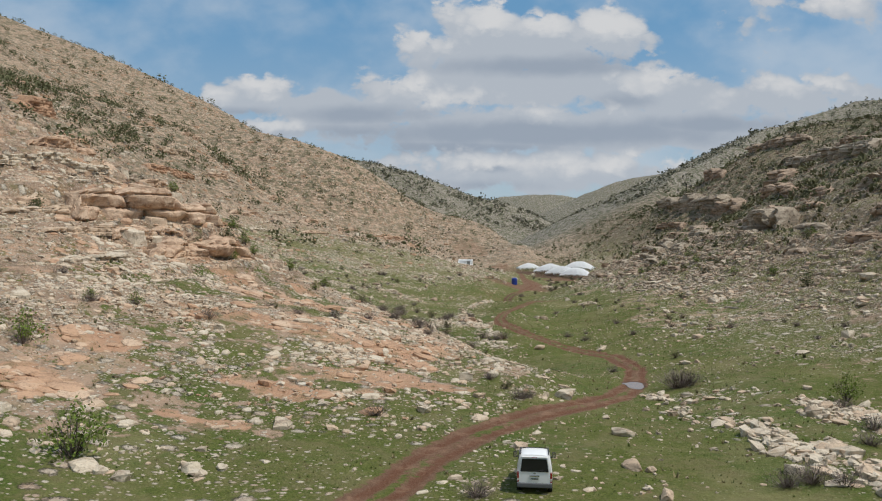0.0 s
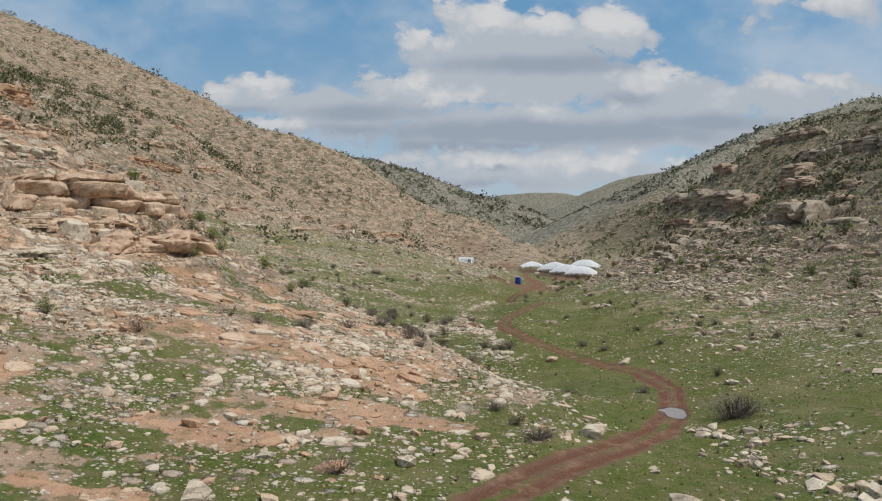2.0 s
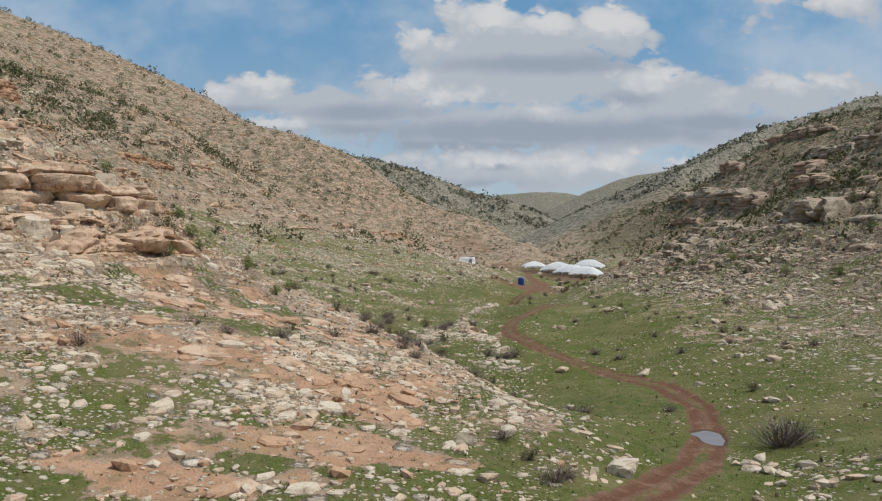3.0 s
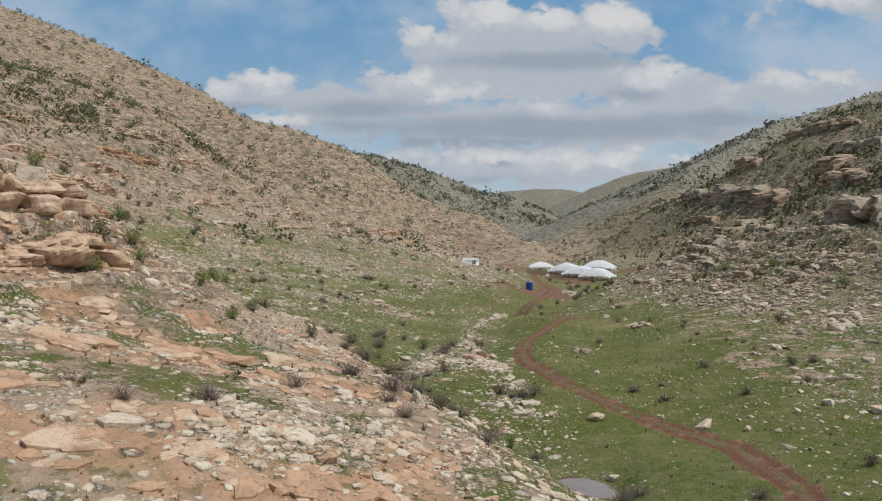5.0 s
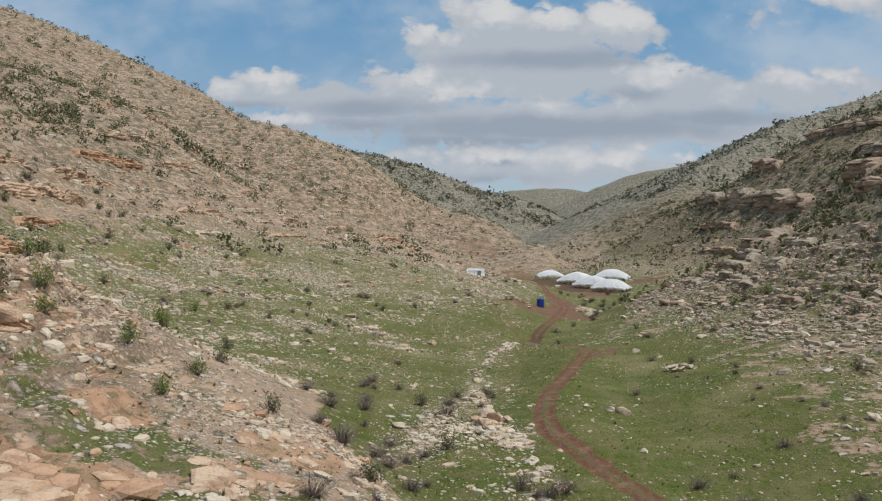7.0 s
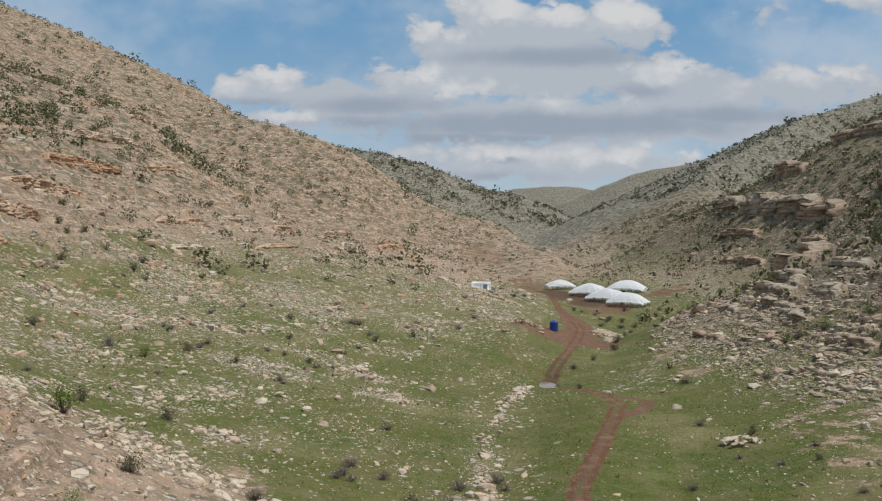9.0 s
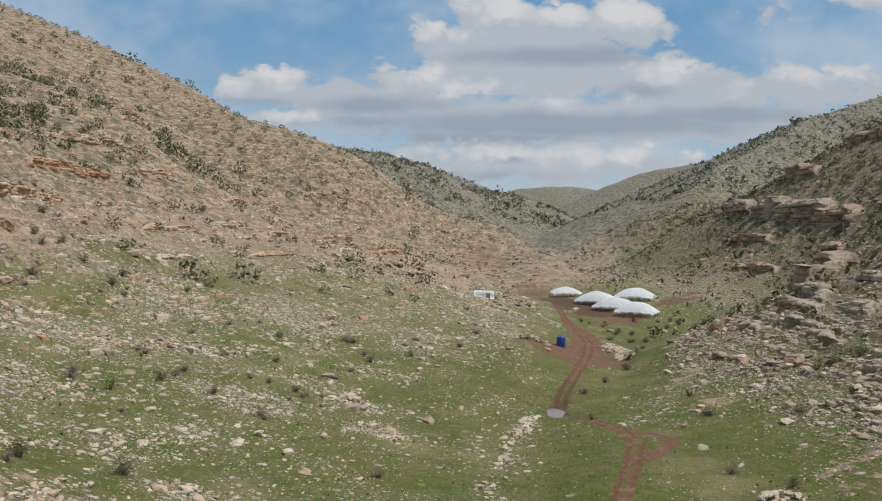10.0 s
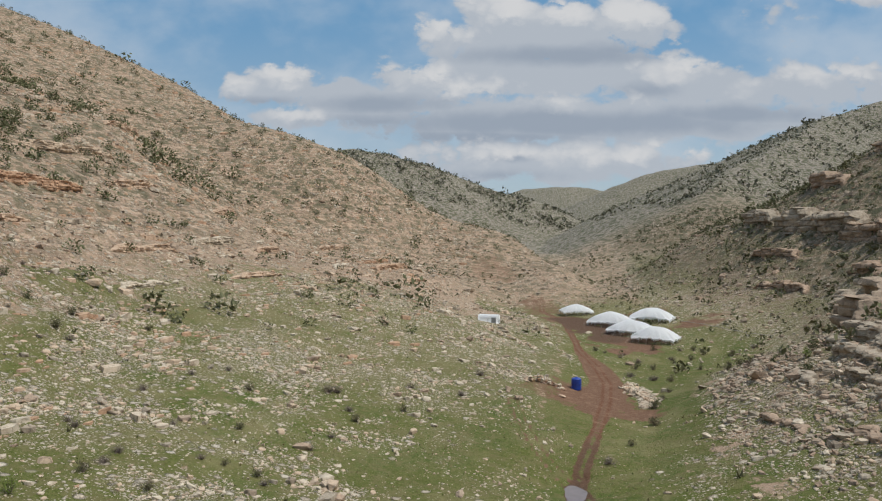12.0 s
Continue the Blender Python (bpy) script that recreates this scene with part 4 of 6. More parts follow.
bed_slabs("pavement_slabs", "smooth bare sheets of pinkish rock on the spur", (-62, 10, 44, 140), 16000, 1.3, 0.45, RUST, lambda x, y, m: 0.3 * np.clip(m[1] * 1.5 - 0.35, 0, 1) * (1 - ease(m[0], 0.3, 0.6)), 202, 4.0, (0.5, 0.9), (0.05, 0.10), 0.95, 0.5)
bed_slabs("bedrock_slabs", "cream limestone beds stepping across the dry hillside", (-330, 20, 90, 690), 60000, 1.15, 0.55, LIME, hilly(-1, 5, 14), 203, 5.0, (0.3, 0.7), (0.10, 0.2), 0.35, 0.25)
bed_slabs("bedrock_slabs", "rusty limestone beds stepping across the dry hillside", (-330, 20, 90, 690), 40000, 1.3, 0.55, RUST, hilly(-1, 5, 14), 204, 6.0, (0.3, 0.6), (0.08, 0.18), 0.35, 0.25)
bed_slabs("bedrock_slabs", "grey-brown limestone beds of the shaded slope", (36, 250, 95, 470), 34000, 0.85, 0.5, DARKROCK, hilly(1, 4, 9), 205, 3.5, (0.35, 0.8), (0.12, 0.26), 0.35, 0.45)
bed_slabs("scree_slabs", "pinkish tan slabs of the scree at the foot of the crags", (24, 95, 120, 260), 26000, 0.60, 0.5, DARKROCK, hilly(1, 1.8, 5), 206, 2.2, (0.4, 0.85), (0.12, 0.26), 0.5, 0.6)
bed_slabs("terrace_slabs", "flat cream stones bedded in the grazed terrace", (-85, 16, 132, 330), 60000, 0.42, 0.5, LIME, lambda x, y, m: 0.30 * np.clip(m[3] * 1.3, 0, 1) * (m[11] < 16), 207, 2.0, lean=0.8)


BLOCKS = []
for _i in range(8):
    BLOCKS.append({mat.name: fast_mesh("boulder", stone_form(ICO3, 300 + _i, 0.55, 0.16, 8), ICO3[1], mat) for mat in (LIME, RUST, DARKROCK)})


def boulder(x, y, size, mat=LIME, label="weathered cream limestone boulder lying in the grass", seed=0):
    r = random.Random(int(x * 31 + y * 17) + seed)
    ob = new("boulder", BLOCKS[r.randrange(8)][mat.name])
    z = lie(x, y)
    ob.matrix_world = pose(x, y, z + 0.12 * size, r.uniform(-8, 8), r.uniform(-8, 8), r.uniform(0, 360)) @ Matrix.Diagonal((size * r.uniform(0.45, 0.6), size * r.uniform(0.4, 0.55), size * r.uniform(0.45, 0.65), 1))
    return tagged(ob, label, "boulder", "boulders")


def contour(cx, cy, length, steps=20):
    """Points of the plan along the slope at one height, with the way uphill at each."""
    level, step, sides = swell(cx, cy)[0], length / steps, []
    for way in (-1, 1):
        x, y, row = cx, cy, []
        for _ in range(steps // 2 + 1):
            z = swell([x, x + 3, x - 3, x, x], [y, y, y, y + 3, y - 3])
            gx, gy = (z[1] - z[2]) / 6, (z[3] - z[4]) / 6
            g = max(math.hypot(gx, gy), 0.05)
            row.append((x, y, gx / g, gy / g))
            fix = np.clip((level - z[0]) / g, -1.0, 1.0)
            x, y = x + way * step * gy / g + fix * gx / g, y - way * step * gx / g + fix * gy / g
        sides.append(row)
    return np.array(sides[0][:0:-1] + sides[1]).T


def ledge(cx, cy, length, high, mat, label, seed, bed=0.7, proud=0.0, hollows=(), name="rock_ledge", rise=0.0):
    """A bedded rock face along a line of the plan: beds stepping in and out, seams and joints between the blocks, a broken top that runs back into the slope.
    hollows: middle along the line, half width, depth, and how far up they reach (0 to 1)."""
    n, rows = int(np.clip(length / 0.3, 24, 96)), int(np.clip(high / 0.16, 10, 30))
    u = np.linspace(-0.5, 0.5, n) * length
    line = contour(cx, cy, length)
    px, py, gx, gy = (np.interp(u, np.linspace(-0.5, 0.5, line.shape[1]) * length, row) for row in line)
    c, s = gy / np.hypot(gx, gy), -gx / np.hypot(gx, gy)
    end = 1 - np.abs(2 * u / length) ** 5
    h = high * (0.55 + 0.45 * np.clip(0.6 + 1.5 * rough(u, 0 * u, max(length / 4, 3), seed, 3), 0, 1)) * np.sqrt(end) - 0.3 * high * (1 - end)
    wander = 0.5 * high * rough(u, 0 * u + 9, 3.5 * high, seed + 1, 3) - proud
    x0, y0 = px - s * wander, py + c * wander
    z0 = survey(x0, y0)[0]
    z0 = z0.mean() + 0.4 * (z0 - z0.mean()) + rise
    t = np.linspace(0, 1, rows)[None, :]
    U, low = np.repeat(u[:, None], rows, 1), 0.35 * high + proud
    Z = z0[:, None] - low + t * (h[:, None] + low)
    q = Z / bed + 0.35 * rough(U, Z, 9 * bed, seed + 2, 2)
    bi = np.floor(q).astype(np.int64)
    fr = q - bi
    w = U / (bed * 2.6) + 7 * lattice(bi, 0 * bi, seed + 3) + 0.25 * rough(U, Z, 2 * bed, seed + 4, 2)
    wi = np.floor(w).astype(np.int64)
    wf = np.minimum(w - wi, 1 - w + wi)
    seam = np.exp(-(np.minimum(fr, 1 - fr) / 0.08) ** 2)
    out = bed * (0.95 * lattice(bi, wi, seed + 5) + 0.6 * lattice(bi, 0 * bi, seed + 6) + 0.45 * rough(U, Z, 0.9 * bed, seed + 12, 3)) - 0.4 * bed * seam - 0.7 * bed * np.exp(-(wf / 0.07) ** 2)
    out = out + 0.45 * high * rough(U, Z, 1.4 * high, seed + 7, 4) - 0.35 * bed * ease(t, 0.85, 1.0) - 0.08 * high * ease(1 - t, 0.5, 1.0) + 0.5 * high * rough(U, 0 * U, 0.9 * high, seed + 11, 2)
    for mid, half, deep, top in hollows:
        out = out - deep * np.exp(-np.abs((U - mid) / half) ** 3) * (1 - ease(t, top - 0.12, top + 0.06))
    X, Y = x0[:, None] + s[:, None] * out, y0[:, None] - c[:, None] * out
    layers = [np.stack([X, Y, Z], -1)]
    for d in (0.10, 0.25, 0.45, 0.7, 1.0):
        back = d * (1.2 * np.maximum(h, 0) + 0.6)
        bx, by = X[:, -1] - s * back, Y[:, -1] + c * back
        bz = Z[:, -1] + 0.25 * bed * rough(bx, by, 1.6, seed + 8, 2) + 0.04 * back
        layers.append(np.stack([bx, by, np.where(d == 1.0, np.minimum(bz, survey(bx, by)[0] - 0.3), bz)], -1)[:, None])
    v = np.concatenate(layers, 1)
    k = v.shape[1]
    i = (np.arange(n - 1)[:, None] * k + np.arange(k - 1)[None, :]).ravel()
    ob = new(name, fast_mesh(name, v.reshape(-1, 3), np.c_[i, i + k, i + k + 1, i + 1], mat))
    return tagged(ob, label, "rock outcrop", "rock ledges")


# ---- plants ----
def rods(paths, radius):
    """Thin tapering three-sided stems along lists of points, as arrays."""
    v, f = [], []
    for path in paths:
        start = len(v)
        n = len(path)
        for i, p in enumerate(path):
            t = radius * (1 - 0.8 * i / (n - 1))
            for k in range(3):
                a = 2 * math.pi * k / 3 + i
                v.append((p[0] + t * math.cos(a), p[1] + t * math.sin(a), p[2]))
        for i in range(n - 1):
            for k in range(3):
                a, b = start + 3 * i + k, start + 3 * i + (k + 1) % 3
                f.append((a, b, b + 3, a + 3))
    return np.array(v), np.array(f)


def blades(points, size, r):
    """Small leaf cards, each bent a little, turned every way."""
    n = len(points)
    a, b = r.normal(0, 1, (n, 3)), r.normal(0, 1, (n, 3))
    a /= np.linalg.norm(a, axis=1)[:, None]
    b -= (a * b).sum(1)[:, None] * a
    b /= np.linalg.norm(b, axis=1)[:, None]
    s = size * r.uniform(0.6, 1.3, (n, 1))
    p = np.asarray(points)
    v = np.stack([p - a * s, p + b * s * 0.6 + np.cross(a, b) * s * 0.2, p + a * s, p - b * s * 0.6 + np.cross(a, b) * s * 0.2], 1).reshape(-1, 3)
    return v, np.arange(4 * n).reshape(-1, 4)


def twig_paths(r, count, height, width, kinks=3):
    out = []
    for _ in range(count):
        a, lean = r.uniform(0, 2 * math.pi), r.uniform(0.05, 1.0) ** 0.7
        tall = height * math.sqrt(max(0.12, 1 - 0.75 * lean * lean)) * r.uniform(0.7, 1.05)
        path = []
        for i in range(kinks + 1):
            t = i / kinks
            wob = 0.10 * width * t
            path.append((math.cos(a) * width * lean * t**0.8 + r.normal(0, wob), math.sin(a) * width * lean * t**0.8 + r.normal(0, wob), tall * t - 0.1))
        out.append(path)
    return out


def shrub_kind(name, seed, height, width, stems, leaves, leaf_size, leaf_mat, label, twigs=0, gaps=0.35, lift=0.25):
    """One shrub with stems, fine twigs and leaves, 1:1 in metres; copies of it are set out later."""
    r = np.random.default_rng(seed)
    top = new(name)
    paths = twig_paths(r, stems, height * 0.9, width * 0.8)
    v, f = rods(paths, 0.035)
    ob = new("woody_base", fast_mesh("woody_base", v, f, BARK))
    ob.parent = top
    if twigs:
        v, f = rods(twig_paths(r, twigs, height, width, 3), 0.016)
        ob = new("brushwood", fast_mesh("brushwood", v, f, TWIG))
        ob.parent = top
    if leaves:
        hubs = [np.array(q) + r.normal(0, 0.12 * width, 3) for p in paths for q in p[1:]]
        hubs = [h for h in hubs if h[2] > lift * height and r.uniform() > gaps * 0.4]
        pts = np.array([hubs[r.integers(len(hubs))] + r.normal(0, 1, 3) * (0.19 * width, 0.19 * width, 0.13 * height) for _ in range(leaves)])
        v, f = blades(pts, leaf_size, r)
        ob = new("foliage", fast_mesh("foliage", v, f, leaf_mat))
        ob.parent = top
    return tagged(top, label, "shrub", "shrubs on the slopes")


SHRUBS = {
    "green": [shrub_kind("green_shrub", 11 + i, 2.0, 1.0, 11, 520, 0.075, FRESH, "leafy green shrub with bare grey lower stems among rocks", 40) for i in range(3)],
    "olive": [shrub_kind("olive_shrub", 21 + i, 1.5, 1.1, 10, 460, 0.075, OLIVE, "dull olive scrub bush growing from stony ground", 40) for i in range(3)],
    "twig": [shrub_kind("bare_shrub", 31 + i, 1.25, 1.25, 8, 90, 0.05, OLIVE, "leafless purple-grey thorn bush with fine bare twigs", 110, lift=0.1) for i in range(3)],
    "oak": [shrub_kind("scrub_oak", 41 + i, 2.4, 1.35, 10, 620, 0.10, LEAF, "dark evergreen scrub oak standing on the dry hillside", 0, lift=0.12) for i in range(3)],
}
PLANTED = set()


def shrub(kind, x, y, size=1.0, wide=1.0):
    r = random.Random(int(x * 13.7 + y * 7.1))
    first = SHRUBS[kind][r.randrange(3)]
    z = lie(x, y)
    m = pose(x, y, z - 0.05, 0, 0, r.uniform(0, 360))
    ob = copy_thing(first, m) if first in PLANTED else first
    PLANTED.add(first)
    ob.matrix_world = m @ Matrix.Diagonal((size * wide, size * wide, size, 1))
    return ob


for kind, rows in {
    "green": [(-18.9, 37.9, 1.6), (-30.7, 54.3, 1.4), (-29.1, 70.7, 0.8), (31.5, 57.5, 1.3), (-18.9, 111, 0.8), (-29, 114.3, 0.9), (-18.8, 117.8, 0.9), (-23.8, 116.6, 1.0), (-31.5, 118.7, 1.1),
              (-37.8, 172.7, 0.9), (-28.3, 135.1, 1.3), (-32.7, 69, 0.7), (5.6, 93.4, 0.6), (-30.3, 107.2, 0.9), (-7.1, 117.4, 0.6), (-38, 116.6, 1.0), (-45, 124.5, 1.1), (-34, 121, 1.0)],
    "twig": [(23.4, 73.0, 2.0), (24.6, 73.8, 1.6), (-40.1, 78.3, 0.9), (-32.2, 68.0, 0.9), (-22.1, 70.3, 1.0), (-4.7, 53, 1.0), (6.6, 61.2, 1.0), (7.3, 62.0, 0.7), (20, 85.9, 0.8), (17.7, 37.8, 1.0), (19.2, 38.3, 1.1), (20.6, 37.6, 0.9),
             (1.8, 35.6, 0.9), (4.7, 101, 1.1), (-6.4, 99.8, 1.2), (-1.6, 89.7, 0.9), (-2.8, 92.5, 0.9), (9.6, 114, 1.2), (8.4, 113.2, 1.0), (39.4, 100.5, 0.9), (26.5, 45.7, 0.9), (4.4, 67.2, 0.8), (-7.1, 116.1, 1.6), (-4.7, 119, 1.3), (-9, 91, 1.1),
             (-11.9, 82.2, 1.0), (0.7, 104.4, 1.4), (2.2, 105.5, 1.2), (-2.9, 96.8, 1.3), (-1.6, 99, 1.1), (19.6, 114.4, 0.9), (28.5, 120.2, 0.8), (28.2, 108.6, 0.8), (3.6, 89.5, 1.0), (21.6, 110.9, 0.8), (-18.4, 79.9, 0.7), (-15.2, 78.9, 0.8), (37.8, 115.6, 0.9),
             (-18.7, 226.2, 1.3), (-17.4, 226.6, 1.2), (-42.8, 173.2, 1.1), (-34.4, 183.2, 0.9), (-5.9, 161.9, 0.9), (22.6, 207.9, 1.1), (6.3, 247.8, 1.3), (-6.1, 234.8, 1.0), (29.2, 162.2, 0.8), (12.2, 88.2, 1.0), (13.4, 89, 0.8), (30, 55, 0.9), (29, 49.5, 1.1),
             (5.5, 147, 1.0), (-10, 128, 1.2), (-7, 131, 1.1), (-13, 133, 1.0), (40, 272, 1.3), (44, 268, 1.2), (46, 290, 1.2), (2.7, 232.5, 1.0), (44, 180, 1.1), (35, 186, 1.0)],
    "olive": [(5.6, 64.5, 0.6), (0.4, 96, 0.9), (-12.5, 116, 1.0), (-50.6, 170, 1.0), (-34.9, 180, 0.9), (-19.8, 188.8, 0.8), (20.5, 190.5, 0.6), (-59.7, 220, 1.2), (27.6, 216.4, 0.8), (1, 122, 0.9), (-20, 128, 1.0), (-26, 150, 1.0), (34, 228, 1.1)],
}.items():
    for x, y, size in rows:
        shrub(kind, x, y, size, 1.15 if kind == "twig" else 1.0)


def set_out(seed, count, box, ok, kinds, sizes):
    r = random.Random(seed)
    made = tries = 0
    while made < count and tries < count * 60:
        tries += 1
        x, y = r.uniform(box[0], box[1]), r.uniform(box[2], box[3])
        here = survey(x, y)[:, 0]
        if ok(x, y, here[12]) and here[11] > 4:
            shrub(r.choice(kinds), x, y, r.uniform(*sizes))
            made += 1


set_out(1, 110, (-130, -28, 85, 255), lambda x, y, h: h > 13, ["oak", "oak", "olive", "twig"], (0.7, 1.2))
set_out(2, 60, (40, 125, 120, 260), lambda x, y, h: h > 6, ["oak", "olive", "twig", "twig", "green"], (0.7, 1.2))
set_out(4, 34, (-14, 9, 98, 150), lambda x, y, h: h < 4, ["twig", "twig", "twig", "olive"], (0.6, 1.2))
set_out(5, 26, (22, 60, 85, 160), lambda x, y, h: h < 5, ["twig", "twig", "olive"], (0.45, 0.8))
set_out(6, 30, (36, 80, 230, 310), lambda x, y, h: h < 6, ["twig", "olive"], (0.7, 1.2))
set_out(3, 26, (-45, 0, 140, 225), lambda x, y, h: 2 < h < 12, ["twig", "twig", "olive"], (0.6, 1.0))


def scrub(name, label, mat, tries, box, chance, size, seed, cards=12):
    """Far scrub: thousands of low clumps in one mesh."""
    r = np.random.default_rng(seed)
    x, y = r.uniform(box[0], box[1], tries), r.uniform(box[2], box[3], tries)
    keep = r.uniform(0, 1, tries) < chance(x, y, survey(x, y)[12]) * np.clip(0.6 + 1.2 * rough(x, y, 35, seed, 3), 0.05, 1.6)
    x, y = x[keep], y[keep]
    z = survey(x, y)[0]
    n = len(x)
    s = size * np.exp(r.normal(0, 0.35, n))
    ball = r.normal(0, 1, (n, cards, 3))
    ball /= np.linalg.norm(ball, axis=2)[..., None]
    ball *= r.uniform(0.25, 1.0, (n, cards, 1)) ** 0.5
    ball[..., 2] = ball[..., 2] * 0.8 + 0.55
    ball *= np.stack([r.uniform(0.7, 1.1, n), r.uniform(0.7, 1.1, n), r.uniform(0.8, 1.2, n)], 1)[:, None]
    p = ball * s[:, None, None] + np.stack([x, y, z], 1)[:, None]
    v, f = blades(p.reshape(-1, 3), 1.0, r)
    scale = np.repeat(s, cards * 4)[:, None] * (1.25 / math.sqrt(cards))
    mid = np.repeat(p.reshape(-1, 3), 4, 0)
    v = mid + (v - mid) * scale
    ob = new(name, fast_mesh(name, v, f, mat))
    return tagged(ob, label, "scrub", kind="stuff")


def hill_left(x, y, h):
    return np.where(x < 0.14 * y, (ease(h, 14, 60) * 0.75 + 0.16 * ease(h, 6, 12)) * ease(y, 215, 260) * (1 - 0.5 * ease(y, 430, 560)), 0)


def hill_right(x, y, h):
    return np.where(x > 0.14 * y, ease(h, 5, 30) * 0.8 + 0.08, 0)


scrub("hillside_scrub", "dark olive scrub oaks dotted over the dry hillside", SCRUB, 4600, (-430, 60, 150, 760), hill_left, 1.9, 61, 44)
scrub("hillside_scrub", "grey-green thorn scrub over the tan hillside", LEAF, 3200, (-430, 60, 120, 760), hill_left, 1.8, 62, 44)
scrub("hillside_scrub", "taller green oak scrub along the crest of the dry hill", LEAF, 2600, (-430, 40, 170, 760), lambda x, y, h: np.where(x < 0.14 * y, ease(h, 26, 60) * 0.6 * (1 - 0.6 * ease(y, 430, 560)), 0), 2.3, 68, 44)
scrub("hillside_scrub", "dark evergreen scrub over the shaded rocky slope", SCRUB, 15000, (55, 420, 150, 760), hill_right, 1.25, 63)
scrub("hillside_scrub", "dull green bushes over the shaded rocky slope", OLIVE, 12000, (50, 420, 120, 760), hill_right, 1.1, 64)
scrub("distant_scrub", "dense dark scrub dotting the ridge behind", HAZED_SCRUB, 5000, (-450, 270, 1340, 1530), lambda x, y, h: ease(h, 22, 40) * 0.9, 2.9, 65, 8)
scrub("distant_scrub", "scattered scrub on the far shaded ridges", HAZED_SCRUB, 9000, (200, 1000, 780, 1380), lambda x, y, h: ease(h, 18, 45) * 0.85, 2.6, 66, 8)


def weeds(name, label, mat, tries, box, chance, size, seed, count=6):
    """Knee-high tufts of grass and dry stalks, all in one mesh."""
    r = np.random.default_rng(seed)
    x, y = r.uniform(box[0], box[1], tries), r.uniform(box[2], box[3], tries)
    m = survey(x, y)[1:]
    keep = (r.uniform(0, 1, tries) < chance(x, y, m) * np.clip(0.5 + rough(x, y, 7, seed, 3), 0, 1.3)) & (m[2] < 0.3)
    x, y = x[keep], y[keep]
    z = survey(x, y)[0]
    n = len(x)
    s = (size * np.exp(r.normal(0, 0.4, n)))[:, None]
    a = r.uniform(0, 2 * math.pi, (n, count))
    lean = r.uniform(0.2, 0.9, (n, count))
    tip = np.stack([x[:, None] + np.cos(a) * lean * s, y[:, None] + np.sin(a) * lean * s, z[:, None] + s * r.uniform(0.5, 1.1, (n, count))], -1)
    side = np.stack([-np.sin(a) * s * 0.22, np.cos(a) * s * 0.22, 0 * a], -1)
    foot = np.stack([x[:, None] + np.cos(a) * 0.15 * s, y[:, None] + np.sin(a) * 0.15 * s, z[:, None] + 0 * a - 0.03], -1)
    v = np.stack([foot - side, foot + side, tip], 2).reshape(-1, 3)
    ob = new(name, fast_mesh(name, v, np.arange(len(v)).reshape(-1, 3), mat))
    return tagged(ob, label, "weeds", kind="stuff")


STRAW = leaf_material("dry_straw", (0.15, 0.12, 0.055), (0.36, 0.30, 0.16))
HERB = leaf_material("meadow_herb", (0.05, 0.075, 0.014), (0.14, 0.165, 0.045))
weeds("dry_tufts", "tufts of dry straw-coloured grass among the stones", STRAW, 42000, (-65, 72, 38, 235), lambda x, y, m: 0.55 + 0 * x, 0.13, 71)
weeds("green_tufts", "low green herbs and grass tufts in the meadow", HERB, 34000, (-50, 65, 36, 235), lambda x, y, m: m[0], 0.085, 72)
weeds("thorn_tufts", "small dark thorny cushions dotted over the stony slopes", OLIVE, 26000, (-80, 95, 45, 300), lambda x, y, m: 0.7 * np.clip(m[3] - 0.08, 0, 1), 0.19, 73, 7)
scrub("valley_scrub", "low grey scrub dotted over the head of the valley", SCRUB, 5200, (-40, 170, 300, 760), lambda x, y, h: np.where(along(ROAD, x, y)[0] > 9, 0.5, 0), 0.8, 67, 10)

# ---- ledges and boulders ----
RUSTY, GREY_LEDGE, CRAG = "bedded rusty limestone ledge with deep cracks on the slope", "broken cream limestone ledge stepping down the stony slope", "craggy grey limestone outcrop with dark shaded faces"
for row in [
    (-41, 103, 12, 1.5, RUST), (-36, 119, 7, 1.3, RUST), (-60, 112, 22, 1.6, LIME), (-62, 127, 24, 2.2, RUST), (-52, 131, 14, 1.5, LIME), (-52, 101, 16, 1.3, LIME), (-45, 96, 14, 1.0, LIME), (-58, 94, 16, 1.2, LIME),
    (-34, 102, 9, 1.0, RUST), (-40, 88, 12, 0.8, LIME), (-72, 140, 26, 2.2, LIME), (-70, 160, 20, 1.6, RUST), (-84, 212, 26, 2.4, RUST), (-95, 255, 34, 2.8, RUST), (-78, 292, 26, 1.8, RUST), (-88, 180, 24, 2.2, LIME), (-75, 196, 20, 1.5, RUST),
    (-110, 300, 34, 3.0, RUST), (-125, 345, 40, 3.0, LIME), (-60, 350, 24, 1.8, RUST), (-90, 395, 30, 2.6, RUST), (-140, 420, 40, 3.2, RUST), (-118, 232, 30, 2.6, LIME), (-100, 222, 22, 2.0, RUST), (-72, 330, 26, 1.8, LIME),
    (-52, 305, 22, 1.4, RUST), (-40, 372, 24, 1.6, LIME), (-64, 262, 20, 1.3, LIME), (-150, 275, 18, 6.5, RUST), (-130, 264, 26, 2.6, RUST), (-160, 330, 40, 3.4, LIME), (-105, 350, 30, 2.2, RUST), (-80, 440, 36, 2.6, LIME), (-60, 470, 30, 2.2, RUST), (-24, 398, 30, 2.0, RUST), (-30, 420, 26, 1.8, RUST), (-14, 380, 20, 1.4, RUST),
]:
    ledge(*row, RUSTY if row[4] is RUST else GREY_LEDGE, int(row[0] * 3 + row[1] * 10), 0.45 + 0.1 * row[3])
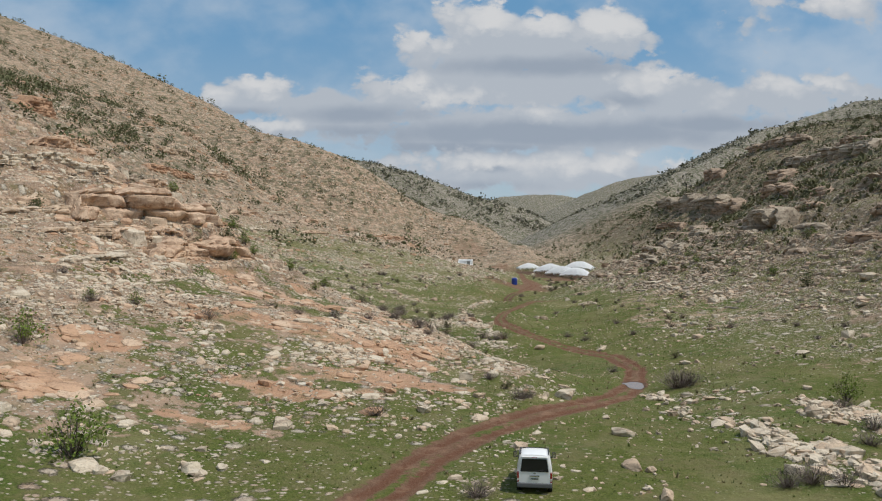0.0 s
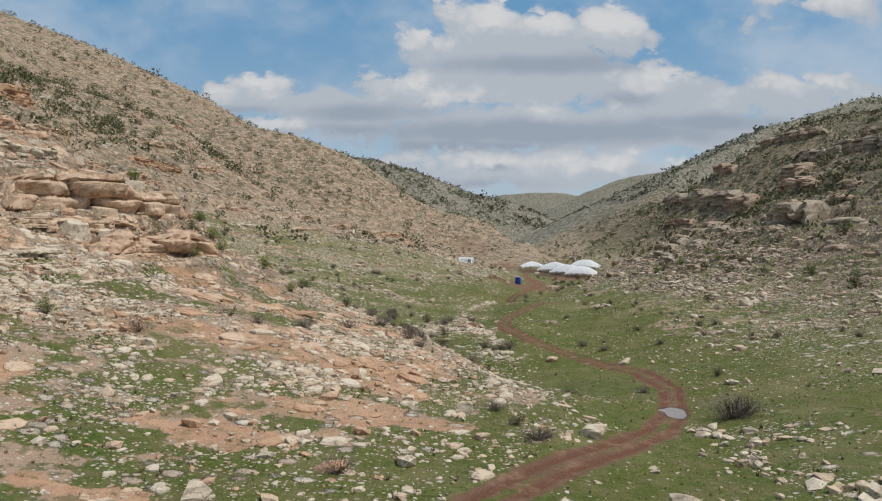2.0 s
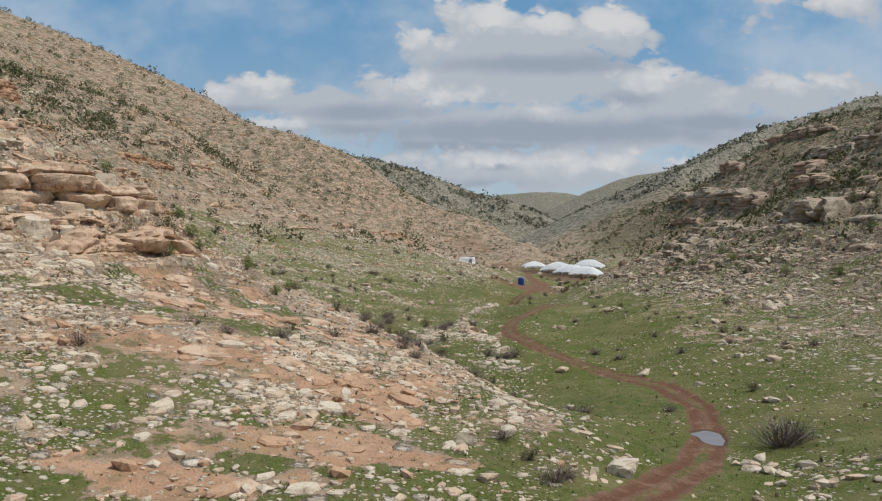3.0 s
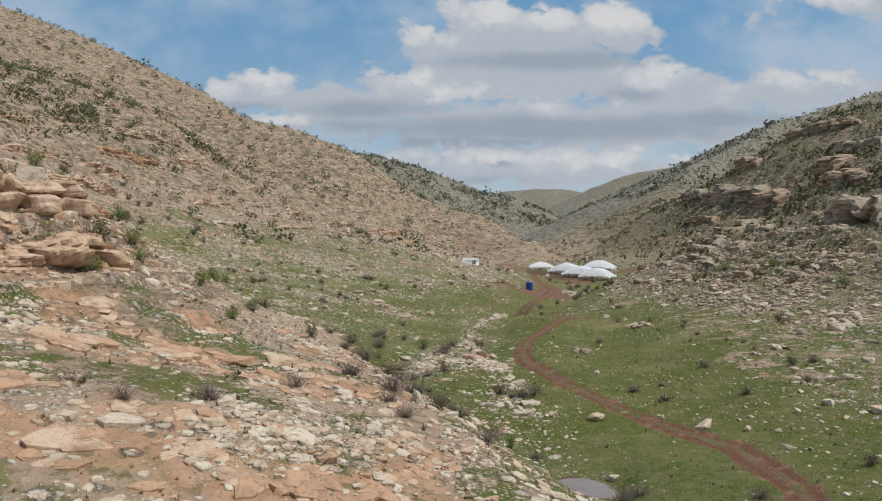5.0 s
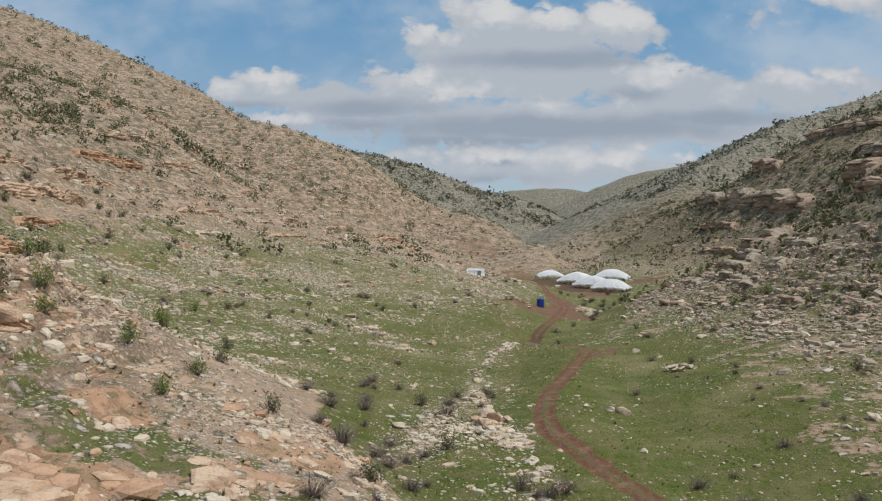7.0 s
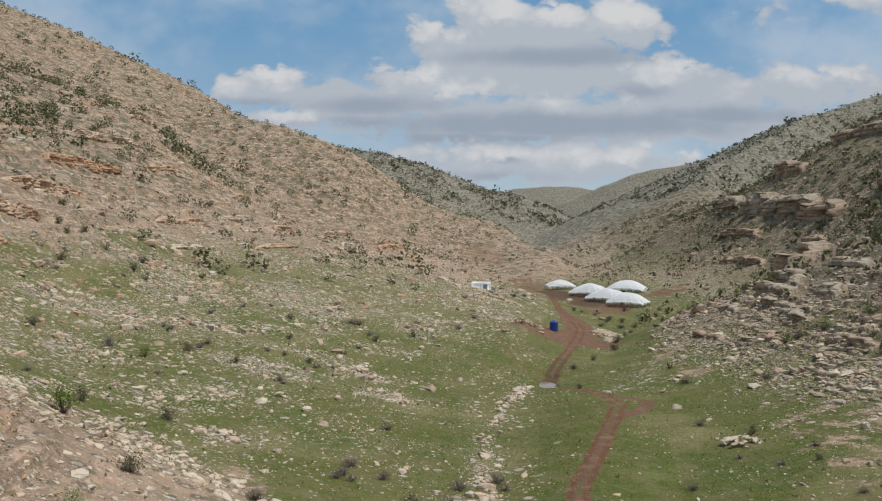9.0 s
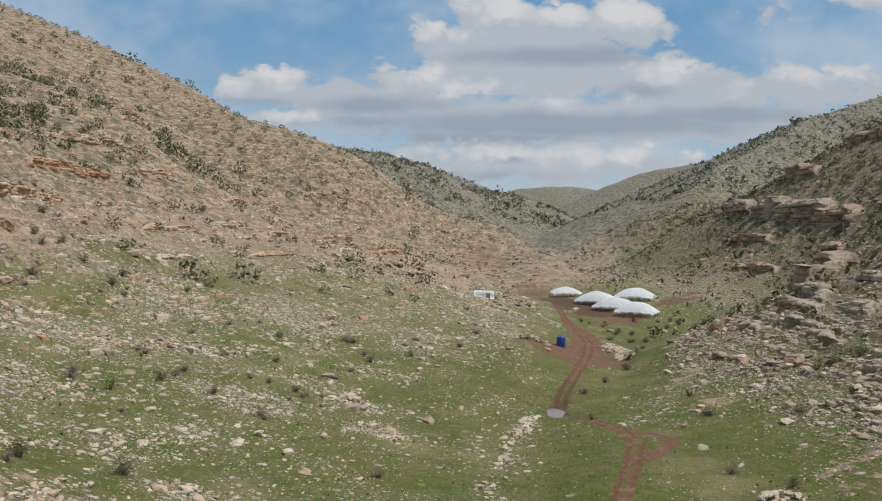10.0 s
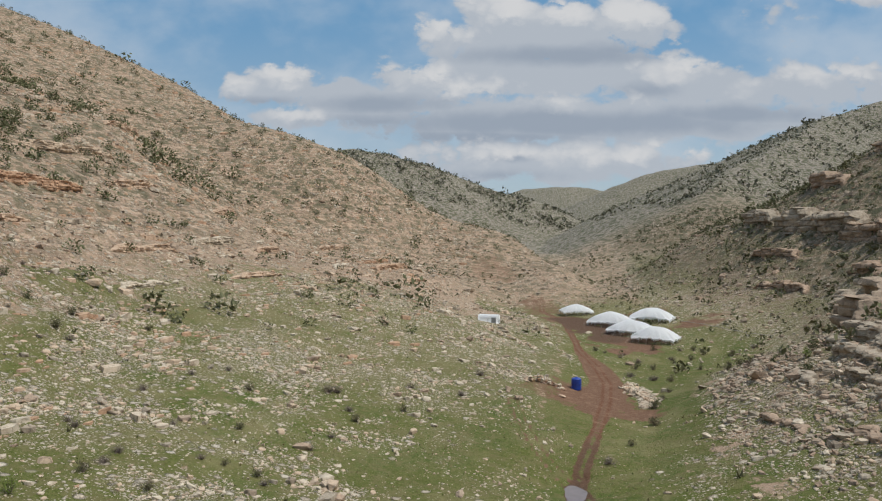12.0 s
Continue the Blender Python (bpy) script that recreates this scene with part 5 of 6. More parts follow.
ledge(-34.6, 103.6, 20, 3.1, RUST, "massive rounded rusty limestone ledge with a dark hollow under it", 83, 1.7, 0.8, [(6.0, 1.0, 1.8, 0.62), (-2.0, 3.0, 0.7, 0.35)], "great_rock_ledge", -0.4)
ledge(-44.5, 109.5, 22, 4.9, RUST, "tall rusty limestone ledge split by a black cleft", 131, 2.1, 0.8, [(7.4, 0.6, 2.0, 0.8), (1.0, 4.0, 0.9, 0.3)], "great_rock_ledge", -0.9)
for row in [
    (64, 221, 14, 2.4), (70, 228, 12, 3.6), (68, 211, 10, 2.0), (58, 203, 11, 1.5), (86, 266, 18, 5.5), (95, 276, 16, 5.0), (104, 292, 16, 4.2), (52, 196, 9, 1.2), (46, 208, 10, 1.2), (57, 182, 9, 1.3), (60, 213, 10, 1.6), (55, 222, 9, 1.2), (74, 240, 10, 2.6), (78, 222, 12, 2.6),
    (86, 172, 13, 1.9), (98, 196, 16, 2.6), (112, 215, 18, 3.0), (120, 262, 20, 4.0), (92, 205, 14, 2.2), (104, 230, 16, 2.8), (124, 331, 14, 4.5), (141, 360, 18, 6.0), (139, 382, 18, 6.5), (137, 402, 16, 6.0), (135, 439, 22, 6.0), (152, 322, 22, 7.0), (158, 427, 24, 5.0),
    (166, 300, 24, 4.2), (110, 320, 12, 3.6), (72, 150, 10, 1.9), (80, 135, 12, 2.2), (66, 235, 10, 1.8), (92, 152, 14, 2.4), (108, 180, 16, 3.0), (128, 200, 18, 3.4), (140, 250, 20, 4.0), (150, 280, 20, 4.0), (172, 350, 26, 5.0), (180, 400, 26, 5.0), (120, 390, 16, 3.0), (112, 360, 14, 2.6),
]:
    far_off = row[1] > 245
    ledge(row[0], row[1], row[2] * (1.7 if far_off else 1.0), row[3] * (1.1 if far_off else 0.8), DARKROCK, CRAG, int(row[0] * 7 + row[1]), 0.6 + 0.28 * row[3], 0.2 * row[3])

for x, y, size in [(12.5, 50.8, 1.5), (10.8, 41.6, 1.4), (11.7, 41.0, 0.8), (11, 36.0, 1.3), (10.9, 64.8, 1.8), (28.1, 84.4, 1.0), (29.1, 84, 0.7), (30.8, 62.3, 0.8), (8.9, 63.2, 0.8), (36.8, 107.6, 1.2), (-13, 38.5, 1.0), (-11.6, 39.3, 0.7),
                   (-13.6, 39.1, 0.7), (-12.5, 38.0, 0.8), (24.7, 99.5, 0.9), (14.1, 105.7, 1.3), (26.3, 97.7, 0.6), (5.7, 100.1, 1.0), (18.7, 134.6, 1.7), (17.6, 135.3, 1.2), (3.6, 104.1, 1.1), (13.1, 94.4, 0.8), (-1, 95.8, 1.4), (10.7, 107.5, 0.9),
                   (7, 233.2, 1.2), (-3, 228.7, 1.6), (-13, 171.9, 1.4), (-15.6, 165.1, 1.3), (-19.7, 168.8, 1.1), (-31.4, 168.5, 1.2), (-19, 148.3, 1.0), (-6.1, 178.8, 1.3), (-12.8, 160.3, 1.2), (29.3, 171.1, 1.1), (4.4, 145, 1.5), (4.9, 134.4, 2.0),
                   (18.8, 135.9, 0.9), (15.2, 135.4, 0.7), (49.4, 173.9, 1.3), (-21, 204.1, 1.2), (-5.8, 204.7, 1.0), (-4.2, 213.3, 1.5), (-39.1, 180.6, 1.2), (15.2, 210.6, 0.9), (-22.2, 215.7, 1.4), (3.2, 60.8, 0.9), (2.2, 66, 1.3), (4.8, 68.5, 1.2)]:
    boulder(x, y, size * 1.05)
for x, y, size in [(4.6, 130, 2.0), (5.6, 132.3, 1.7), (3.9, 132.2, 1.3), (20.9, 241, 1.2), (37, 262, 1.4), (35.5, 252, 1.1), (-9, 120, 1.1)]:
    boulder(x, y, size * 1.05, RUST, "rusty orange limestone boulder split by a dark crack")

_r = random.Random(5)
heap = new("stone_heap")
heap.location = (31.1, 154.6, lie(31.1, 154.6))
for i in range(46):
    a, d = _r.uniform(0, 6.28), _r.uniform(0, 1) ** 0.6
    ob = new("stone", BLOCKS[_r.randrange(8)][LIME.name])
    ob.parent = heap
    s = _r.uniform(0.22, 0.5)
    ob.matrix_basis = pose(2.3 * d * math.cos(a), 1.6 * d * math.sin(a), 0.65 * (1 - d) + 0.05, _r.uniform(-30, 30), _r.uniform(-30, 30), _r.uniform(0, 360)) @ Matrix.Diagonal((s, s * 0.8, s * 0.7, 1))
tagged(heap, "heap of cleared pale field stones in the meadow", "stone heap")


ledge(86.0, 190.0, 18, 5.4, DARKROCK, "overhanging limestone crag with a dark shallow cave beneath", 17, 1.3, 3.6, [(-1.0, 3.2, 8.0, 0.74)], "cave_crag", 0.6)

# ---- made things ----
def part(name, bm, mat, parent, label="", smooth=False):
    """Links a bmesh as one mesh object under a thing or a part."""
    me = bpy.data.meshes.new(name)
    bmesh.ops.recalc_face_normals(bm, faces=bm.faces)
    if smooth:
        for f in bm.faces:
            f.smooth = True
    bm.to_mesh(me)
    bm.free()
    me.materials.append(mat)
    ob = new(name, me)
    ob.parent = parent
    return tagged(ob, label) if label else ob


def box(cx, cy, cz, sx, sy, sz, bevel=0.0, bm=None, segments=2):
    bm = bm or bmesh.new()
    made = bmesh.ops.create_cube(bm, size=1.0, matrix=Matrix.Translation((cx, cy, cz)) @ Matrix.Diagonal((sx, sy, sz, 1)))
    if bevel:
        edges = list({e for v in made["verts"] for e in v.link_edges})
        bmesh.ops.bevel(bm, geom=edges, offset=bevel, segments=segments, affect="EDGES", profile=0.5)
    return bm


def tube(a, b, r0, r1=None, sides=8, bm=None):
    bm = bm or bmesh.new()
    a, b = Vector(a), Vector(b)
    turn = (b - a).to_track_quat("Z", "Y").to_matrix().to_4x4()
    bmesh.ops.create_cone(bm, cap_ends=True, segments=sides, radius1=r0, radius2=r0 if r1 is None else r1, depth=(b - a).length, matrix=Matrix.Translation((a + b) / 2) @ turn)
    return bm


def lathe(profile, sides=32):
    bm = bmesh.new()
    rings = []
    for r, z in profile:
        rings.append([bm.verts.new((r * math.cos(2 * math.pi * i / sides), r * math.sin(2 * math.pi * i / sides), z)) for i in range(sides)])
    for a, b in zip(rings, rings[1:]):
        for i in range(sides):
            bm.faces.new((a[i], a[(i + 1) % sides], b[(i + 1) % sides], b[i]))
    bm.faces.new(rings[0][::-1])
    bm.faces.new(rings[-1])
    return bm


def panel(points, thick, axis):
    """A plate with the outline given, thickened along axis."""
    bm = bmesh.new()
    a = [bm.verts.new(p) for p in points]
    b = [bm.verts.new(Vector(p) + Vector(axis) * thick) for p in points]
    bm.faces.new(a)
    bm.faces.new(b[::-1])
    for i in range(len(a)):
        j = (i + 1) % len(a)
        bm.faces.new((a[j], a[i], b[i], b[j]))
    return bm


def glass_material(name, colour, rough_=0.05):
    m, k, shader = material(name, rough_)
    k.put(colour, shader.inputs["Base Color"])
    return m


WHITE = simple("white_car_paint", (0.86, 0.86, 0.85), 0.28, grain=3, vary=0.04)
TINTED = glass_material("tinted_glass", (0.012, 0.014, 0.017))
BLACK = simple("black_plastic", (0.025, 0.025, 0.027), 0.6)
GREY = simple("grey_bumper_plastic", (0.12, 0.125, 0.13), 0.6)
TYRE = simple("tyre_rubber", (0.022, 0.021, 0.020), 0.85)
RIM = simple("steel_wheel", (0.45, 0.45, 0.46), 0.4, 0.8)
LAMP_RED = glass_material("red_lamp", (0.33, 0.02, 0.015), 0.15)
LAMP_WHITE = glass_material("clear_lamp", (0.75, 0.72, 0.68), 0.15)
PLATE = simple("plate_white", (0.72, 0.72, 0.68), 0.5)
BARS = simple("plate_bars", (0.03, 0.03, 0.035), 0.6)
CHROME = simple("chrome", (0.6, 0.6, 0.62), 0.2, 1.0)


def van(x, y, heading):
    """A white passenger van, seen from behind; its nose points along +y."""
    top = new("passenger_van")
    z = lie(x, y)
    top.matrix_world = pose(x, y, z - 0.03, -3.5, 0, heading) @ Matrix.Diagonal((0.93, 0.82, 1.0, 1))
    L, W = 5.0, 1.86
    # shell: cross-sections along the length (y, half width low, half width at waist, half width at roof, floor, waist, roof)
    rows = [(-2.50, 0.86, 0.88, 0.74, 0.42, 1.08, 1.78), (-2.44, 0.90, 0.92, 0.77, 0.32, 1.08, 1.90), (-2.25, 0.92, 0.93, 0.79, 0.28, 1.08, 1.93), (-1.0, 0.92, 0.93, 0.80, 0.26, 1.06, 1.93),
            (-0.5, 0.92, 0.93, 0.79, 0.26, 1.06, 1.90), (0.1, 0.92, 0.93, 0.76, 0.26, 1.06, 1.80), (0.75, 0.92, 0.93, 0.72, 0.26, 1.06, 1.62), (1.95, 0.92, 0.92, 0.78, 0.26, 1.02, 1.30), (2.15, 0.90, 0.90, 0.82, 0.27, 0.98, 1.10),
            (2.42, 0.84, 0.82, 0.76, 0.32, 0.78, 0.92), (2.50, 0.74, 0.72, 0.66, 0.40, 0.66, 0.78)]
    bm = bmesh.new()
    rings = []
    for yy, lo, wa, ro, zf, zw, zr in rows:
        half = [(lo * 0.9, zf), (lo, zf + 0.12), (wa, zw * 0.62), (wa, zw), (0.5 * (wa + ro) + 0.02, 0.5 * (zw + zr)), (ro, zr - 0.10), (ro - 0.10, zr - 0.02), (ro * 0.5, zr + 0.015)]
        ring = [bm.verts.new((hx, yy, hz)) for hx, hz in half] + [bm.verts.new((-hx, yy, hz)) for hx, hz in half[::-1]]
        rings.append(ring)
    for a, b in zip(rings, rings[1:]):
        for i in range(len(a)):
            j = (i + 1) % len(a)
            bm.faces.new((a[i], a[j], b[j], b[i]))
    bm.faces.new(rings[0])
    bm.faces.new(rings[-1][::-1])
    body = part("body", bm, WHITE, top, "white painted van bodywork", True)
    body.data.set_sharp_from_angle(angle=radians(35))
    # tailgate with its window
    gate = part("tailgate", panel([(-0.80, -2.512, 0.56), (0.80, -2.512, 0.56), (0.82, -2.512, 1.06), (0.68, -2.508, 1.74), (-0.68, -2.508, 1.74), (-0.82, -2.512, 1.06)], 0.03, (0, -1, 0)), WHITE, top)
    part("rear_window", panel([(-0.74, -2.55, 1.10), (0.74, -2.55, 1.10), (0.65, -2.545, 1.72), (-0.65, -2.545, 1.72)], 0.012, (0, -1, 0)), TINTED, gate, "dark tinted rear window")
    part("handle", box(0, -2.57, 0.90, 0.52, 0.05, 0.07, 0.015), CHROME, gate, "chrome handle strip")
    part("emblem", box(0, -2.56, 1.02, 0.12, 0.03, 0.07, 0.02), CHROME, gate)
    plate = part("number_plate", box(0, -2.555, 0.76, 0.50, 0.02, 0.11, 0.004), PLATE, gate, "white plate with dark bars")
    part("bar", box(0, -2.567, 0.76, 0.36, 0.006, 0.05), BARS, plate)
    part("wiper", tube((-0.05, -2.58, 1.12), (0.45, -2.575, 1.19), 0.012), BLACK, gate)
    part("spoiler", box(0, -2.50, 1.80, 1.36, 0.16, 0.05, 0.02), WHITE, top)
    part("brake_lamp", box(0, -2.585, 1.795, 0.30, 0.012, 0.028), LAMP_RED, top)
    for s in (-1, 1):
        lamp = part("tail_lamp", box(s * 0.865, -2.505, 1.05 - 0.22, 0.10, 0.07, 0.50, 0.02), LAMP_RED, top, "red tail lamp cluster")
        part("reversing_lamp", box(s * 0.865, -2.546, 0.72, 0.08, 0.01, 0.12), LAMP_WHITE, lamp)
        for k, (y0, y1) in enumerate(((-2.25, -1.15), (-1.05, -0.15), (-0.07, 0.5))):
            zt = 1.76 if k < 2 else 1.60
            part("side_window", panel([(s * 0.925, y0, 1.14), (s * 0.925, y1, 1.14), (s * 0.835, y1 - (0.0 if k < 2 else 0.15), zt), (s * 0.835, y0, zt)], 0.012, (s, 0, 0.2)), TINTED, top, "dark side window")
        part("roof_gutter", box(s * 0.745, -1.40, 1.925, 0.075, 1.9, 0.05, 0.012), BLACK, top, "black roof gutter")
        part("sill", box(s * 0.925, -0.1, 0.34, 0.03, 3.0, 0.14, 0.01), GREY, top)
        arm = part("mirror_arm", tube((s * 0.88, 0.88, 1.20), (s * 1.02, 0.82, 1.30), 0.03), BLACK, top)
        head = part("mirror_housing", box(s * 1.08, 0.80, 1.36, 0.22, 0.14, 0.30, 0.04), BLACK, top, "black door mirror")
        part("mirror_glass", box(s * 1.08, 0.727, 1.36, 0.16, 0.006, 0.23), CHROME, head)
        part("head_lamp", box(s * 0.70, 2.42, 0.80, 0.28, 0.12, 0.16, 0.04), LAMP_WHITE, top)
        for yy in (-1.55, 1.55):
            wheel = part("wheel", lathe([(0.19, -0.09), (0.30, -0.11), (0.335, -0.07), (0.34, 0.0), (0.335, 0.07), (0.30, 0.11), (0.19, 0.09)], 28), TYRE, top, "black road tyre", True)
            wheel.matrix_basis = pose(s * 0.84, yy, 0.34, 0, 90 * s, 0)
            part("rim", lathe([(0.02, 0.09), (0.10, 0.075), (0.16, 0.06), (0.19, 0.095), (0.20, 0.10)], 20), RIM, wheel, "steel rim", True)
            part("wheel_arch", tube((s * 0.80, yy, 0.40), (s * 0.945, yy, 0.40), 0.41, sides=24), BLACK, top)
    part("rear_bumper", box(0, -2.52, 0.44, 1.84, 0.16, 0.22, 0.05), GREY, top, "grey plastic bumper")
    part("front_bumper", box(0, 2.48, 0.42, 1.70, 0.18, 0.24, 0.06), GREY, top)
    part("grille", box(0, 2.50, 0.70, 0.9, 0.06, 0.16, 0.02), BLACK, top)
    part("windscreen", panel([(-0.80, 2.02, 1.12), (0.80, 2.02, 1.12), (0.70, 0.36, 1.80), (-0.70, 0.36, 1.80)], 0.012, (0, 0.6, 0.8)), TINTED, top, "dark windscreen")
    part("exhaust", tube((0.55, -2.3, 0.26), (0.55, -2.58, 0.25), 0.03), BLACK, top)
    return tagged(top, "white passenger van parked on the grass beside the dirt track", "van")


van(4.83, 38.2, -7.3)


def cloth_material():
    m, k, shader = material("white_tent_cloth", 0.8)
    pos = k.add("ShaderNodeTexCoord").outputs["Object"]
    n, fold = k.noise(pos, 0.6, 4.0), k.noise(pos, 3.0, 4.0)
    k.put(k.mix(k.math("MULTIPLY", k.math("ADD", n, fold), 0.5), (0.88, 0.89, 0.90), (0.95, 0.955, 0.96)), shader.inputs["Base Color"])
    bump(k, shader, fold, 0.06)
    return m


CLOTH = cloth_material()
DOOR_SHADE = simple("grey_door_shade", (0.38, 0.38, 0.37), 0.9, grain=4, vary=0.3)
POLE = simple("tent_pole_wood", (0.13, 0.095, 0.065), 0.8, grain=10, vary=0.3)
ROPE = simple("guy_rope", (0.45, 0.42, 0.36), 0.9)


def tent(cx, cy, heading, length, width, high, label, seed):
    """A wide canvas on poles: one peak, sagging to a low scalloped eave, held by guy ropes."""
    r = random.Random(seed)
    top = new("canvas_tent")
    z = lie(cx, cy)
    top.matrix_world = pose(cx, cy, z, 0, 0, heading)
    nu, nv, eave = 44, 32, 1.7

    def plan(u, v):
        """The rounded outline of the cloth."""
        k = 1 - 0.16 * u * u * v * v
        return u * length / 2 * k * (1 - 0.04 * (1 - v * v)), v * width / 2 * k * (1 - 0.05 * (1 - u * u))

    def roof(u, v):
        reach = min((abs(u) ** 2.8 + abs(v) ** 2.8) ** (1 / 2.8), 1.25)
        around = math.atan2(v, u + 0.001)
        billow = 0.09 * math.sin(17 * around + seed) * reach ** 2 + 0.06 * math.sin(31 * around + 2 * seed) * reach ** 3
        sag = 0.10 * math.sin(7 * u + 4 * v + seed) * (1 - min(reach, 1))
        return eave + (high - eave) * (1 - reach ** 1.75) * (1 if reach < 1 else 0.35) + billow + sag

    bm = bmesh.new()
    grid = {}
    for i in range(nu + 1):
        for j in range(nv + 1):
            u, v = 2 * i / nu - 1, 2 * j / nv - 1
            grid[i, j] = bm.verts.new((*plan(u, v), roof(u, v)))
    for i in range(nu):
        for j in range(nv):
            bm.faces.new((grid[i, j], grid[i + 1, j], grid[i + 1, j + 1], grid[i, j + 1]))
    bmesh.ops.solidify(bm, geom=bm.faces[:], thickness=0.03)
    part("canopy", bm, CLOTH, top, "white sun-bleached canvas", True)
    edge = [(2 * i / 28 - 1, -1) for i in range(29)] + [(1, 2 * j / 18 - 1) for j in range(1, 19)] + [(1 - 2 * i / 28, 1) for i in range(1, 29)] + [(-1, 1 - 2 * j / 18) for j in range(1, 19)]
    bm = bmesh.new()

    def spot(u, v, drop, out=0.0):
        px, py = plan(u, v)
        return (px * (1 + out), py * (1 + out), roof(u, v) - drop)

    for k, ((u0, v0), (u1, v1)) in enumerate(zip(edge, edge[1:])):
        um, vm = (u0 + u1) / 2, (v0 + v1) / 2
        a, b = bm.verts.new(spot(u0, v0, 0.02)), bm.verts.new(spot(u1, v1, 0.02))
        c, d, e = bm.verts.new(spot(u1, v1, 0.08)), bm.verts.new(spot(um, vm, 0.60 + r.uniform(-0.3, 0.3), 0.004)), bm.verts.new(spot(u0, v0, 0.08))
        bm.faces.new((a, b, c, d, e))
    bmesh.ops.solidify(bm, geom=bm.faces[:], thickness=0.02)
    part("scalloped_valance", bm, CLOTH, top)
    for k, (u, v) in enumerate(edge[::4]):
        x, y, h = spot(u, v, 0.03)
        part("pole", tube((x * 0.985, y * 0.985, -0.25), (x * 0.985, y * 0.985, h), 0.045), POLE, top)
        peg = (x * 1.0 + (x / (length / 2)) * 1.5, y + (y / (width / 2)) * 1.5, -0.1)
        part("guy_rope", tube((x, y, h), peg, 0.018, sides=5), ROPE, top)
    part("centre_pole", tube((0, 0, -0.25), (0, 0, high - 0.05), 0.07), POLE, top)
    return tagged(top, label, "tent", "camp tents")


tent(45.8, 386, 6, 13, 10, 4.0, "white canvas nomad tent with scalloped eaves on trampled mud", 1)
tent(52.6, 355, -28, 16, 11.5, 4.8, "large white canvas tent pitched in a row of three", 2)
tent(55.5, 337, -34, 16, 11, 4.6, "white canvas tent in the middle of the row", 3)
tent(59.0, 323, -30, 14, 11, 4.6, "white canvas tent with blue-edged corner at the row's end", 4)
tent(67.2, 359, -24, 15.5, 12, 4.8, "broad white canvas tent standing apart behind the row", 5)

BLUE = simple("blue_polyethylene", (0.016, 0.055, 0.34), 0.38, grain=2, vary=0.12)


def water_tank(x, y):
    top = new("water_tank")
    z = lie(x, y)
    top.location = (x, y, z - 0.03)
    profile = [(0.92, 0.0), (0.96, 0.05)]
    for i in range(7):
        h = 0.12 + i * 0.27
        profile += [(0.96, h), (0.925, h + 0.05), (0.925, h + 0.08), (0.96, h + 0.13)]
    profile += [(0.95, 2.02), (0.90, 2.12), (0.72, 2.24), (0.42, 2.32)]
    part("barrel", lathe(profile, 40), BLUE, top, "ribbed blue plastic barrel", True)
    lid = part("lid", lathe([(0.30, 2.30), (0.30, 2.38), (0.27, 2.41), (0.05, 2.43)], 24), BLUE, top, "", True)
    part("lid_knob", lathe([(0.05, 2.42), (0.06, 2.46), (0.02, 2.48)], 12), BLUE, lid)
    part("outlet", tube((0.90, -0.25, 0.16), (1.12, -0.30, 0.16), 0.045), BLACK, top)
    part("strap", lathe([(0.975, 1.02), (0.98, 1.03), (0.98, 1.07), (0.975, 1.08)], 40), BLACK, top)
    tagged(top, "blue ribbed plastic water tank standing on red earth", "water tank")


water_tank(24.9, 251.0)


